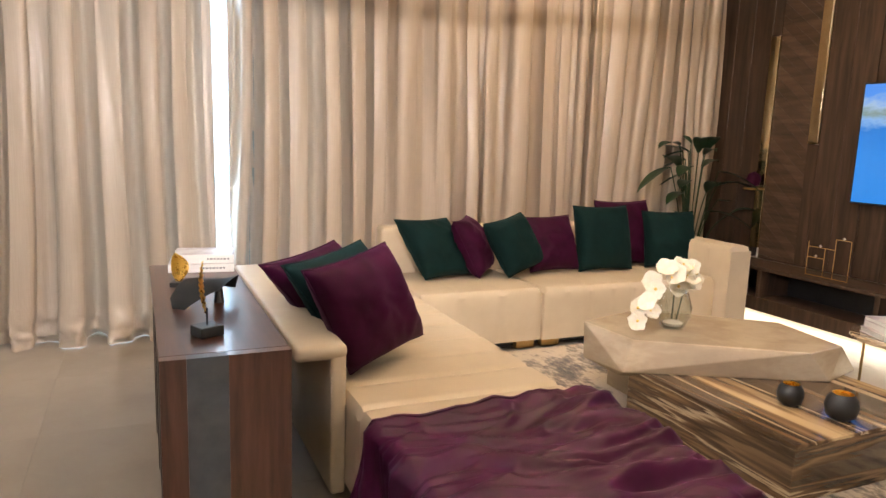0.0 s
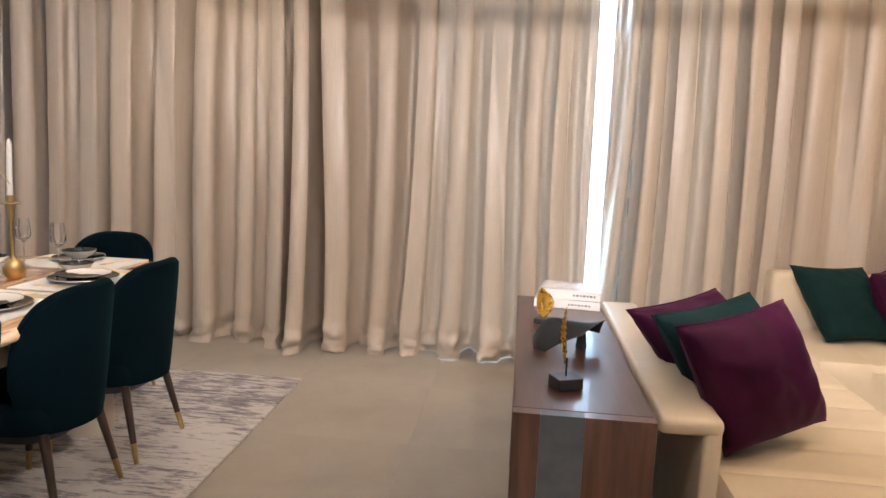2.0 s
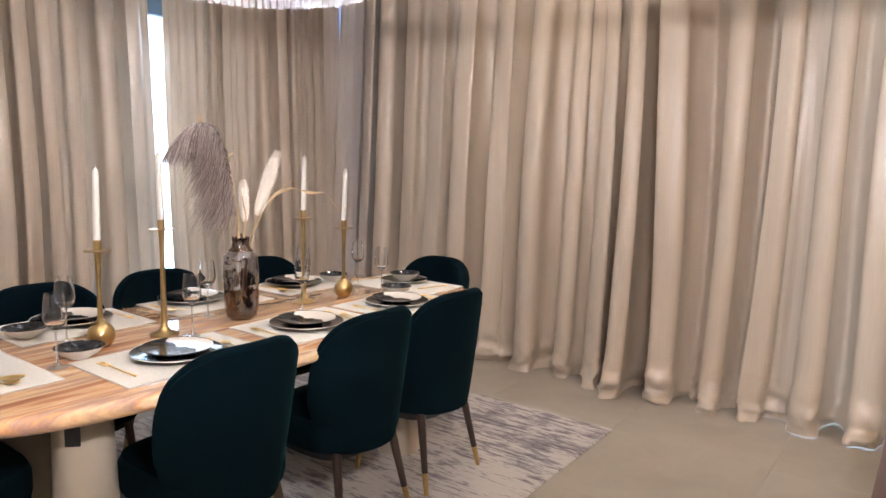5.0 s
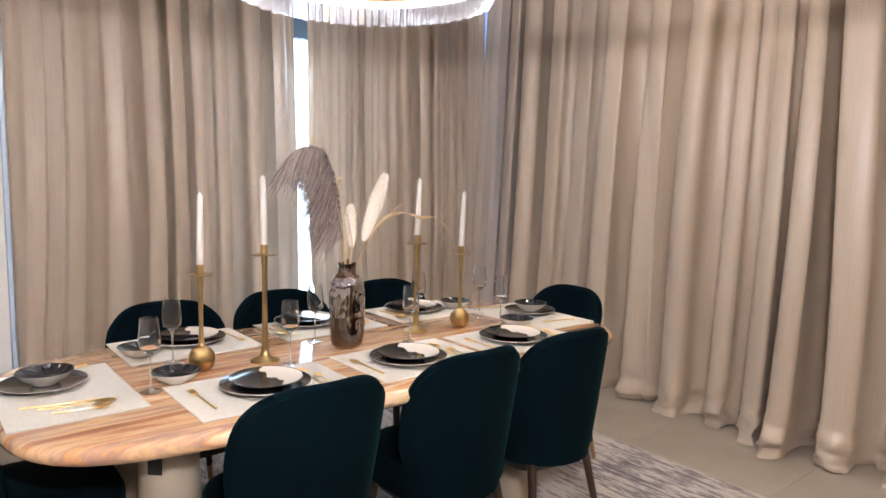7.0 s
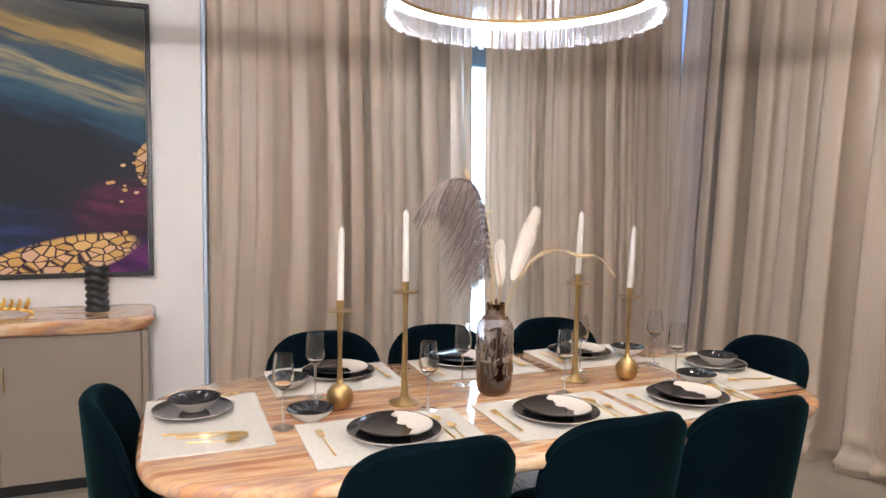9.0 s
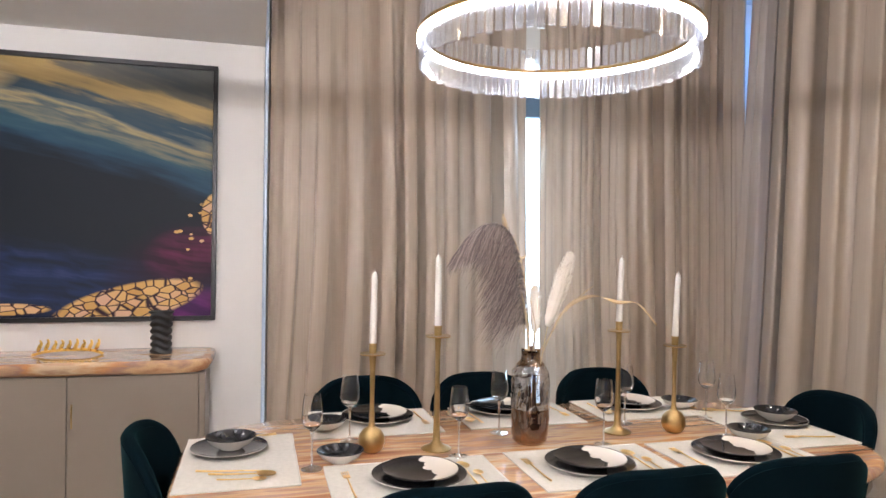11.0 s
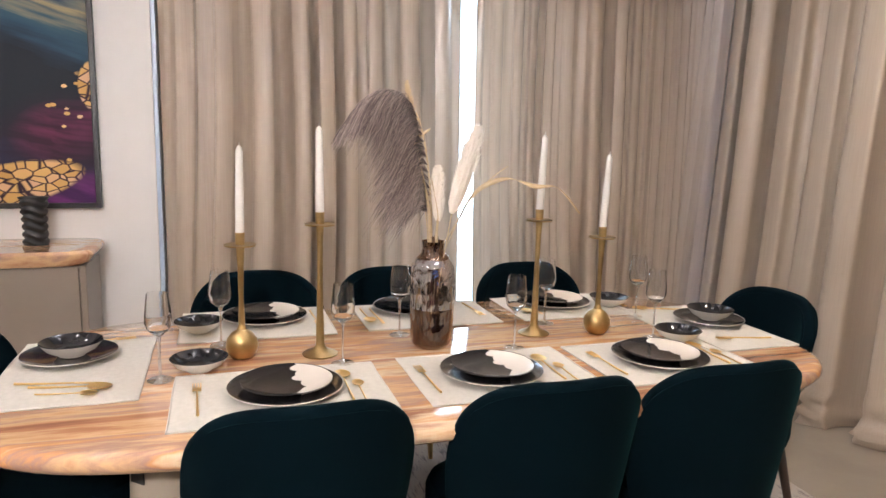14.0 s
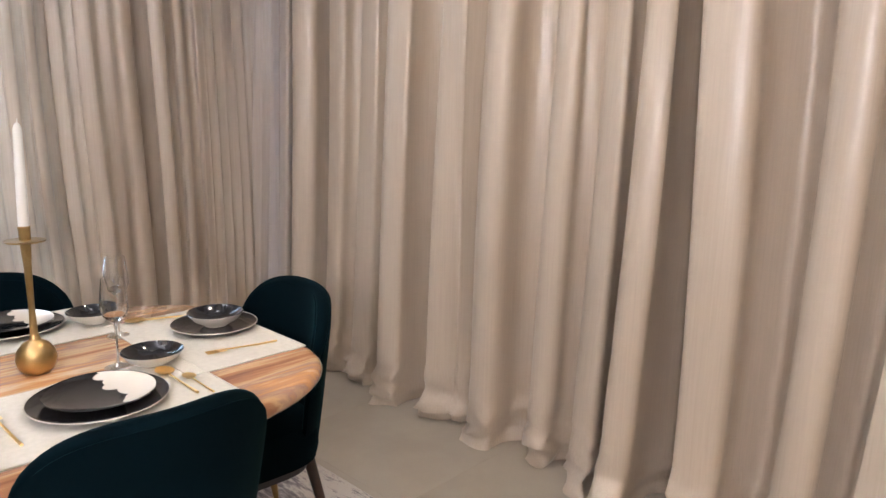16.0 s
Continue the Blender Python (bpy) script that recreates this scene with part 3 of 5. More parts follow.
# ---- curtains ----
def curtain(name, axis, s0, s1, base, out, seed, label, lean0=0.0, lean1=0.0, pitch=0.20):
    """A long pleated drape along one axis, that breaks and gathers on the floor. lean: how far each end drifts along the rail from head to hem."""
    c = thing(name, label, "curtain", group="long drapes")
    n = int((s1 - s0) / 0.0075)
    rows = 62

    def place(u, v):
        z = (H - 0.02) * (1 - v) ** 1.55 + 0.004
        low = 1 - z / (H - 0.02)
        s = s0 + (s1 - s0) * u
        end = min(1.0, min(u, 1 - u) * (s1 - s0) / 0.22)
        w = s + 0.05 * hum(s * 1.4, seed, z * 0.2) + 0.09 * low * hum(s * 0.9, seed + 7, z * 0.4)
        ph = 2 * math.pi * w / pitch + 6.6 * hum(w * 1.5, seed + 3, z * 0.10) + 0.9 * hum(w * 5, seed + 6, z * 0.2)
        deep = 0.22 + 1.6 * abs(hum(w * 1.9, seed + 11, z * 0.15))
        amp = 0.46 * pitch * deep * (1 + 0.30 * low) * (0.35 + 0.65 * end)
        d = amp * 1.12 * (2 * (0.5 + 0.5 * math.sin(ph)) ** 0.5 - 1) + 0.010 * math.sin(2.3 * ph + 5 * hum(w * 3, seed + 5)) + 0.03 * hum(w * 0.9, seed + 2, z * 0.3)
        s -= end * 0.115 * pitch * min(1.25, 0.6 + deep * 0.7) * math.sin(2 * ph)
        s += lean0 * low * (1 - u) ** 3 + lean1 * low * u ** 3
        if z < 0.30:
            k = (1 - z / 0.30) ** 1.3
            d += k * (0.008 + 0.085 * hum(w * 6, seed, z * 12) + 0.055 * max(0, 1 - 4 * abs(hum(w * 10, seed + 4, z * 20))) + 0.03 * hum(w * 24, seed + 1, z * 34))
            s += end * k * 0.045 * hum(w * 8, seed + 8, z * 12)
            z += k * 0.016 * (1 + hum(w * 14, seed + 9)) * (z > 0.01)
        x, y = (s, base + out * d) if axis == "x" else (base + out * d, s)
        return x, y, z

    ob = part("drape", sheet(place, n, rows), CURTAIN, c)
    ob.data.shade_smooth()
    rail = (box(s0, s1, base - 0.02, base + 0.02, H - 0.025, H) if axis == "x" else box(base - 0.02, base + 0.02, s0, s1, H - 0.025, H))
    part("rail", rail, PLASTER, c)
    return c


curtain("curtain", "x", -3.945, 0.50, 4.70, -1, 1.3, "floor-length beige satin curtain gathered on the floor", lean0=-0.20, lean1=0.03, pitch=0.235)
curtain("curtain", "x", 0.605, 5.00, 4.70, -1, 5.9, "floor-length beige satin curtain behind the sofa", lean0=0.02, pitch=0.21)
curtain("curtain", "y", 1.395, 3.00, -4.02, 1, 9.4, "beige satin curtain beside the painting wall", lean1=0.05, pitch=0.19)
curtain("curtain", "y", 3.09, 4.69, -4.02, 1, 13.1, "beige satin curtain in the dining corner", lean0=0.06, pitch=0.13)
sh = thing("sheer_curtain", "thin white voile hanging in the curtain gap", "curtain")
part("voile", sheet(lambda u, v: (0.60 + 0.22 * u, 4.83 + 0.02 * math.sin(40 * u), 0.02 + (H - 0.05) * v), 24, 4), SHEER, sh, smooth=True)


# ---- dining chairs ----
def dining_chair(m):
    c = thing("dining_chair", "dark green velvet dining chair with curved back", "chair", m, "chairs round the dining table")

    def shell(thick):
        def place(u, v):
            a = (u - 0.5) * 2
            off = thick * (1 - 0.8 * abs(a) ** 4)
            top = 0.855 - 0.33 * abs(a) ** 3.5
            z = 0.335 + (top - 0.335) * v
            k = (z - 0.335) / 0.51
            half = 0.19 + 0.108 * min(1.0, k * 1.15) ** 0.8 - off
            ang = a * 1.32
            x = half * math.sin(ang) / math.sin(1.32)
            y = -0.235 - 0.035 * k + off + 0.25 * (1 - math.cos(ang)) * (0.72 + 0.28 * k)
            return x, y, z
        return place

    bm = bmesh.new()
    nu, nv = 30, 12
    outer, inner = shell(0.0), shell(0.045)
    o = [[bm.verts.new(outer(i / nu, j / nv)) for j in range(nv + 1)] for i in range(nu + 1)]
    n = [[bm.verts.new(Vector(inner(i / nu, j / nv)) - Vector((0, 0, 0.006 * (j == nv)))) for j in range(nv + 1)] for i in range(nu + 1)]
    for i in range(nu):
        for j in range(nv):
            bm.faces.new((o[i][j], o[i + 1][j], o[i + 1][j + 1], o[i][j + 1]))
            bm.faces.new((n[i][j], n[i][j + 1], n[i + 1][j + 1], n[i + 1][j]))
        bm.faces.new((o[i][nv], o[i + 1][nv], n[i + 1][nv], n[i][nv]))
        bm.faces.new((o[i][0], n[i][0], n[i + 1][0], o[i + 1][0]))
    for j in range(nv):
        bm.faces.new((o[0][j], o[0][j + 1], n[0][j + 1], n[0][j]))
        bm.faces.new((o[nu][j], n[nu][j], n[nu][j + 1], o[nu][j + 1]))
    b = part("backrest", bm, GREEN, c, smooth=True)
    b.data.shade_smooth()
    rim = [(i / 40 - 0.5) * 2 for i in range(41)]
    part("rounded_edge", tube([Vector(outer(0.5 + a / 2, 1)) * 0.5 + Vector(inner(0.5 + a / 2, 1)) * 0.5 - Vector((0, 0, 0.004)) for a in rim], [0.0215 * (1 - 0.8 * abs(a) ** 4) for a in rim], 12), GREEN, b, smooth=True)
    s = part("seat", prism(oblong(-0.235, 0.235, -0.20, 0.25, 3.4, 40), [(0.335, 0.03), (0.345, 0.008), (0.38, 0), (0.44, 0), (0.465, 0.012), (0.48, 0.05), (0.485, 0.12)]), GREEN, c, smooth=True)
    part("seat_base", prism(oblong(-0.205, 0.205, -0.18, 0.215, 3.4, 32), [(0.305, 0.01), (0.335, 0)]), BLACK, s)
    for sx in (-1, 1):
        for top, foot in (((sx * 0.155, -0.145, 0.335), (sx * 0.195, -0.215, 0.0)), ((sx * 0.17, 0.16, 0.335), (sx * 0.195, 0.20, 0.0))):
            a, z = Vector(top), Vector(foot)
            q = z.lerp(a, 0.27)
            leg = part("leg", tube([a, q], [0.019, 0.0135], 12), LEGWOOD, c, smooth=True)
            part("brass_cap", tube([q, z], [0.0142, 0.010], 12), BRASS, leg, "worn brass foot cap", smooth=True)
    return c


first = dining_chair(pose(-1.73, 1.825, 0.012, 0, 0, 90))
for x, y, a in ((-1.73, 2.425, 90), (-1.73, 2.94, 89), (-2.67, 1.80, -90), (-2.66, 2.335, -91), (-2.66, 2.95, -89), (-2.17, 3.465, 176), (-2.22, 1.19, 0)):
    copy_thing(first, pose(x, y, 0.012, 0, 0, a))

# ---- rugs ----


def rug(name, x0, x1, y0, y1, material, label):
    return tagged(part(name, box(x0, x1, y0, y1, 0.0005, 0.011, 0.004, 1), material), label, "rug")


rug("rug", -3.25, -1.18, 0.55, 3.96, RUG_D, "distressed cream and grey rug under the dining table")
rug("rug", 1.75, 4.05, 0.2, 3.62, RUG_L, "cream rug with dark mottling under the coffee tables")

# ---- dining table and its setting ----
tb = thing("dining_table", "oblong dining table with a striped polished onyx top", "table")
T = 0.765
part("tabletop", prism(oblong(-2.72, -1.58, 1.08, 3.545, 4.2, 96), [(T - 0.058, 0.05), (T - 0.05, 0.018), (T - 0.036, 0.003), (T - 0.024, 0.0), (T - 0.010, 0.006), (T - 0.003, 0.016), (T, 0.03)]), ONYX, tb, smooth=True)
for y in (1.52, 3.04):
    part("apron", box(-2.5, -1.8, y - 0.12, y + 0.12, T - 0.085, T - 0.058, 0.004), BEIGE, tb)
    for x in (-2.36, -1.93):
        col = part("column", lathe([(0.105, 0.012), (0.108, 0.03), (0.095, 0.35), (0.085, T - 0.085)], 32, at=(x, y)), BEIGE, tb, smooth=True)
        if y < 2 and x > -2:
            part("maker_plate", box(-0.022, 0.022, -0.002, 0.002, -0.03, 0.03, 0.001, 1), BLACK, col, "small dark square plate", m=Matrix.Translation((x + 0.067, y - 0.063, 0.60)) @ pose(0, 0, 0, 0, 0, 47))


def placemat(x0, x1, y0, y1):
    c = thing("placemat", "cream woven placemat on the onyx table", "placemat", group="place settings")

    def at(u, v):
        return (x0 + (x1 - x0) * u + 0.002 * hum(v * 5, x0), y0 + (y1 - y0) * v + 0.002 * hum(u * 5, y0), T + 0.0035 + 0.0008 * hum(u * 4, v * 6, x0 * 9 + y0))
    p = part("weave", sheet(at, 16, 16), LINEN, c)
    md = p.modifiers.new("thick", "SOLIDIFY")
    md.thickness, md.offset = 0.003, -1
    loop = [(i / 12, 0) for i in range(12)] + [(1, i / 12) for i in range(12)] + [(1 - i / 12, 1) for i in range(12)] + [(0, 1 - i / 12) for i in range(13)]
    part("hem", tube([at(*q) for q in loop], 0.0022, 6), LINEN, c, smooth=True)
    return c


for r in ((-2.45, -1.905, 1.10, 1.462), (-2.05, -1.685, 1.54, 2.075), (-2.06, -1.685, 2.155, 2.665), (-2.05, -1.685, 2.70, 3.21), (-2.44, -1.885, 3.165, 3.512), (-2.725, -2.36, 1.53, 2.03), (-2.71, -2.37, 2.14, 2.635), (-2.72, -2.37, 2.725, 3.20)):
    placemat(*r)
Z1 = T + 0.0045


def plate(name, x, y, z, r, top, label, under=None, turn=0):
    p = thing(name, label, "plate", pose(x, y, z, 0, 0, turn), "place settings")
    wob = [(1 + 0.006 * math.sin(3 * t + x * 9)) for t in range(4)]
    b = part("plate_body", lathe([(0, 0.0), (0.55 * r, 0.0), (0.62 * r, 0.003), (0.93 * r, 0.012), (r, 0.0165), (r * 0.995, 0.0185), (0.9 * r, 0.0145), (0.66 * r, 0.008), (0, 0.0065)], 48), top, p, smooth=True)
    part("rim", lathe([(r * 0.985, 0.0176), (r * 1.002, 0.0172), (r * 0.997, 0.0196), (r * 0.985, 0.0186)], 48), under or GLAZE_WHITE, b, "pale worn rim", smooth=True)
    return p


def bowl(x, y, z, r):
    b = thing("bowl", "small bowl, black glazed inside and white outside", "bowl", pose(x, y, z), "place settings")
    h = 0.50 * r
    part("outside", lathe([(0, 0.0), (0.42 * r, 0.0), (0.45 * r, 0.004), (0.78 * r, 0.45 * h), (r, h)], 40), GLAZE_WHITE, b, smooth=True)
    part("inside", lathe([(r, h), (r * 0.985, h * 1.02), (0.74 * r, 0.5 * h), (0.4 * r, 0.012), (0, 0.010)], 40), GLAZE_BLACK, b, "glossy black inside", smooth=True)
    return b


for x, y in ((-1.88, 1.815), (-1.87, 2.385), (-1.87, 2.945), (-2.60, 1.81), (-2.62, 2.36), (-2.59, 2.95)):
    plate("charger_plate", x, y, Z1, 0.148, GLAZE_BLACK, "large glossy black plate on a cream placemat")
    plate("dinner_plate", x - 0.004, y + 0.004, Z1 + 0.012, 0.118, SPLIT, "plate glazed half black and half white", GLAZE_BLACK)
for x, y in ((-2.285, 1.245), (-2.21, 3.405)):
    plate("soup_plate", x, y, Z1, 0.128, GLAZE_BLACK, "black plate with a pale underside and a bowl on it")
    bowl(x, y + 0.005, Z1 + 0.009, 0.084)
for x, y in ((-2.10, 1.60), (-2.04, 3.14), (-2.48, 1.59), (-2.51, 3.16)):
    bowl(x, y, Z1 if x < -2.3 else T + 0.001, 0.078)


def cutlery(kind, x, y, turn, size=1.0):
    c = tagged(new(kind), "slim gold-coloured %s on a placemat" % kind.replace("_", " "), "cutlery", "place settings")
    c.matrix_basis = pose(x, y, Z1 + 0.003, 0, 0, turn) @ Matrix.Scale(size, 4)
    part("handle", tube([(0, -0.10, 0.001), (0, -0.05, 0.001), (0, 0.03, 0.004), (0, 0.05, 0.005)], [0.0035, 0.003, 0.0022, 0.0022], 8), CUTLERY, c, smooth=True)
    if kind == "fork":
        h = part("fork_head", box(-0.011, 0.011, 0.05, 0.072, 0.003, 0.0055, 0.001, 1), CUTLERY, c)
        for i in range(4):
            part("tine", box(-0.0108 + 0.0064 * i, -0.0082 + 0.0064 * i, 0.072, 0.105, 0.003, 0.0052), CUTLERY, h)
    elif kind == "knife":
        part("blade", box(-0.008, 0.004, 0.05, 0.12, 0.0035, 0.0055, 0.001, 1), CUTLERY, c)
    else:
        part("spoon_bowl", prism([(0.0225 * math.cos(a) * (1 - 0.12 * math.sin(a)), 0.075 + 0.031 * math.sin(a)) for a in (2 * math.pi * i / 24 for i in range(24))], [(0.001, 0.012), (0.005, 0.002), (0.0075, 0.0), (0.0068, 0.002), (0.0035, 0.013)]), CUTLERY, c, smooth=True)
    return c


for y in (1.60, 2.195, 2.755):
    cutlery("fork", -1.86, y, 92)
    cutlery("spoon", -1.87, y + 0.372, 90)
    cutlery("spoon", -1.82, y + 0.402, 90, 0.72)
for y in (1.98, 2.585, 3.20):
    cutlery("fork", -2.56, y, -88)
    if y > 2:
        cutlery("spoon", -2.55, y - 0.42, -90)
        cutlery("knife", -2.54, y - 0.385, -90)
cutlery("spoon", -2.02, 1.29, -14)
cutlery("knife", -2.055, 1.25, -15)
cutlery("spoon", -1.975, 1.29, -12, 0.72)
cutlery("fork", -2.42, 1.30, 8)
cutlery("fork", -1.98, 3.37, 172)
cutlery("spoon", -2.40, 3.32, 165)
cutlery("knife", -2.38, 3.37, 165)


def wine_glass(x, y):
    g = thing("wine_glass", "clear stemmed wine glass on the dining table", "glass", pose(x, y, T + 0.001), "wine glasses")
    part("foot", lathe([(0, 0), (0.034, 0), (0.034, 0.0015), (0.012, 0.005), (0.0045, 0.014), (0, 0.014)], 28), GLASS_STEM, g, smooth=True)
    part("stem", lathe([(0.0045, 0.014), (0.0035, 0.04), (0.0035, 0.105), (0.008, 0.126)], 14), GLASS_STEM, g, smooth=True)
    part("glass_bowl", lathe([(0.0, 0.122), (0.010, 0.124), (0.028, 0.140), (0.0345, 0.160), (0.0335, 0.182), (0.0305, 0.21), (0.0270, 0.238), (0.0257, 0.238), (0.0290, 0.21), (0.0318, 0.182), (0.0325, 0.161), (0.026, 0.144), (0.0, 0.131)], 32), GLASS, g, smooth=True)
    return g


for x, y in ((-2.042, 1.503), (-2.318, 1.659), (-2.062, 1.995), (-2.306, 2.229), (-2.08, 2.549), (-2.33, 2.781), (-2.335, 3.17), (-2.075, 3.065)):
    wine_glass(x, y)


def candlestick(x, y, tall, top, tilt):
    c = thing("candlestick", "tall brass candlestick with flared foot" if tall else "brass candlestick with a round ball foot", "candlestick", pose(x, y, T + 0.001), "candlesticks")
    cup = top - 0.258 - T
    if tall:
        part("foot", lathe([(0, 0), (0.052, 0), (0.053, 0.004), (0.040, 0.010), (0.022, 0.017), (0.014, 0.03), (0.013, 0.05)], 32), BRASS, c, smooth=True)
        prof = [(0.013, 0.05), (0.0105, 0.12), (0.0085, 0.25), (0.009, cup - 0.09), (0.012, cup - 0.037)]
    else:
        part("ball_foot", lathe([(0, 0), (0.028, 0), (0.041, 0.014), (0.047, 0.036), (0.043, 0.058), (0.030, 0.076), (0.014, 0.086), (0.0095, 0.10)], 32), BRASS, c, smooth=True)
        prof = [(0.0095, 0.10), (0.007, 0.18), (0.009, cup - 0.10), (0.013, cup - 0.037)]
    part("stem", lathe(prof, 20), BRASS, c, smooth=True)
    part("drip_dish", lathe([(0.012, cup - 0.040), (0.044, cup - 0.039), (0.0455, cup - 0.035), (0.040, cup - 0.0355), (0.012, cup - 0.0345)], 32), BRASS, c, smooth=True)
    part("cup", lathe([(0.013, cup - 0.037), (0.0135, cup - 0.01), (0.0145, cup), (0.0125, cup), (0, cup - 0.005)], 20), BRASS, c, smooth=True)
    k = thing("candle", "unlit ivory taper candle in a brass candlestick", "candle", pose(x, y, T + cup - 0.002) @ pose(0, 0, 0, 0, tilt, 30), "taper candles")
    w = part("wax", lathe([(0, 0), (0.0125, 0), (0.0118, 0.1), (0.0098, 0.235), (0.0088, 0.240), (0.0045, 0.249), (0, 0.252)], 20), WAX, k, smooth=True)
    part("wick", tube([(0, 0, 0.25), (0.001, 0, 0.259)], 0.0012, 5), WAX, w)


candlestick(-2.19, 1.718, False, 1.397, 1.2)
candlestick(-2.165, 1.944, True, 1.457, -0.8)
candlestick(-2.222, 2.686, True, 1.454, 1.6)
candlestick(-2.182, 2.908, False, 1.397, 2.0)

# vase with dried grasses
vs = thing("glass_vase", "two-tone vase of dimpled glass, grey above amber", "vase", pose(-2.17, 2.298, T + 0.001))
vp = [(0, 0.0), (0.050, 0.0), (0.062, 0.012), (0.068, 0.05), (0.070, 0.13)]
vq = [(0.070, 0.13), (0.0705, 0.22), (0.066, 0.262), (0.048, 0.288), (0.036, 0.300), (0.033, 0.318), (0.036, 0.338)]


def dimpled(profile, n=64):
    bm = lathe(profile, n)
    for v in bm.verts:
        a = math.atan2(v.co.y, v.co.x)
        k = 1 + 0.05 * hum(4 * v.co.x / 0.07, 4 * v.co.y / 0.07, v.co.z * 55) + 0.03 * hum(9 * v.co.x / 0.07, 9 * v.co.y / 0.07, v.co.z * 110)
        if v.co.z > 0.02:
            v.co.x *= k
            v.co.y *= k
    return bm


def finer(profile, k=6):
    return [tuple(Vector(a).lerp(Vector(b), i / k)) for a, b in zip(profile, profile[1:]) for i in range(k)] + [profile[-1]]


part("amber_base", dimpled(finer(vp)), AMBER, vs, "amber-brown glass base", smooth=True)
part("amber_lining", lathe([(0, 0.010), (0.056, 0.014), (0.062, 0.06), (0.0635, 0.12)], 40), AMBER, vs, smooth=True)
part("smoked_body", dimpled(finer(vq)), SMOKE, vs, "dimpled grey glass body", smooth=True)
part("amber_neck", lathe([(0.052, 0.286), (0.037, 0.302), (0.034, 0.319), (0.037, 0.340), (0.0355, 0.340), (0.032, 0.319)], 40), AMBER, vs, "amber glass neck", smooth=True)

rng = random.Random(4)
bq = thing("dried_grass_bouquet", "arching mauve pampas plume with cream grasses in a vase", "dried flowers")
spine = curve([(-2.17, 2.298, 0.80), (-2.175, 2.293, 1.12), (-2.19, 2.285, 1.30), (-2.20, 2.26, 1.45), (-2.20, 2.215, 1.535), (-2.205, 2.155, 1.548), (-2.21, 2.105, 1.50)], 40)
part("stem", tube(spine, [0.003] * 20 + [0.002] * 21, 6), STRAW, bq, smooth=True)


def strand(bm, pts, w0):
    """A hair as a narrow three-sided blade."""
    last = None
    for i, p in enumerate(pts):
        w = w0 * (1 - i / len(pts)) + 0.0002
        row = [bm.verts.new(p + Vector((w, 0, 0))), bm.verts.new(p + Vector((-0.5 * w, 0.87 * w, 0))), bm.verts.new(p + Vector((-0.5 * w, -0.87 * w, 0)))]
        if last:
            for k in range(3):
                bm.faces.new((last[k], last[(k + 1) % 3], row[(k + 1) % 3], row[k]))
        last = row


bm = bmesh.new()
for i in range(6500):
    u = 0.24 + 0.76 * rng.random() ** 0.9
    u = min(1.0, max(0.24, round(u * 12) / 12 + rng.gauss(0, 0.026)))
    p = spine[min(40, int(u * 40))].copy()
    length = rng.uniform(0.08, 0.20) * (1.15 - 0.68 * u)
    lift = 0.75 - 0.75 * u
    d = Vector((rng.gauss(0, 0.45), -0.80 + rng.gauss(0, 0.26), 0.35 + lift + rng.gauss(0, 0.22))).normalized()
    pts = [p + d * length * t + Vector((0, -0.035 * t, -length * (1.0 + 0.5 * u) * t * t)) for t in (0, 0.2, 0.4, 0.6, 0.8, 1.0)]
    strand(bm, pts, 0.0011)
for i in range(7):
    a = 2.4 * i
    part("stem", tube(curve([(-2.17 + 0.030 * math.cos(a), 2.298 + 0.030 * math.sin(a), 0.79), (-2.17 + 0.018 * math.cos(a + 1), 2.298 + 0.018 * math.sin(a + 1), 0.95), (-2.17 + 0.012 * math.cos(a), 2.298 + 0.012 * math.sin(a), 1.12)], 10), 0.0042, 6), BARK, bq, smooth=True)
plume = part("pampas_plume", bm, PAMPAS, bq, "feathery mauve-brown plume")


def fluffy(base, tip, r, n):
    bm = bmesh.new()
    a, b = Vector(base), Vector(tip)
    ax = (b - a).normalized()
    for i in range(n):
        u = rng.random()
        q = a.lerp(b, u)
        d = Vector((rng.gauss(0, 1), rng.gauss(0, 1), rng.gauss(0, 1)))
        d = (d - ax * d.dot(ax)).normalized()
        ln = r * (math.sin(math.pi * min(1, 0.12 + 0.85 * u)) ** 0.5) * rng.uniform(0.7, 1.1)
        strand(bm, [q, q + d * ln * 0.55 + ax * ln * 0.5, q + d * ln + ax * ln * 1.3], 0.0014)
    return bm


for base, tip, r, n in (((-2.11, 2.335, 1.20), (-2.036, 2.384, 1.455), 0.030, 1500), ((-2.15, 2.305, 1.17), (-2.150, 2.300, 1.335), 0.023, 900)):
    body = fluffy(base, tip, r, n)
    tube(curve([base, Vector(base).lerp(Vector(tip), 0.5), tip], 8), [0.3 * r, 0.6 * r, 0.75 * r, 0.8 * r, 0.8 * r, 0.75 * r, 0.6 * r, 0.4 * r, 0.1 * r], 10, bm=body)
    pl = part("cream_plume", body, FLUFF, bq, "fluffy cream bunny-tail plume")
    part("plume_stem", tube([(-2.165, 2.30, 0.86), base, tip], [0.002, 0.002, 0.001], 6), STRAW, pl, smooth=True)
spike = part("grass_spike", fluffy((-2.26, 2.275, 1.35), (-2.385, 2.26, 1.605), 0.016, 420), STRAW, bq, "thin straw-coloured spike")
part("plume_stem", tube([(-2.17, 2.298, 0.86), (-2.20, 2.285, 1.15), (-2.26, 2.275, 1.35), (-2.385, 2.26, 1.60)], [0.002, 0.002, 0.0015, 0.0008], 6), STRAW, spike, smooth=True)


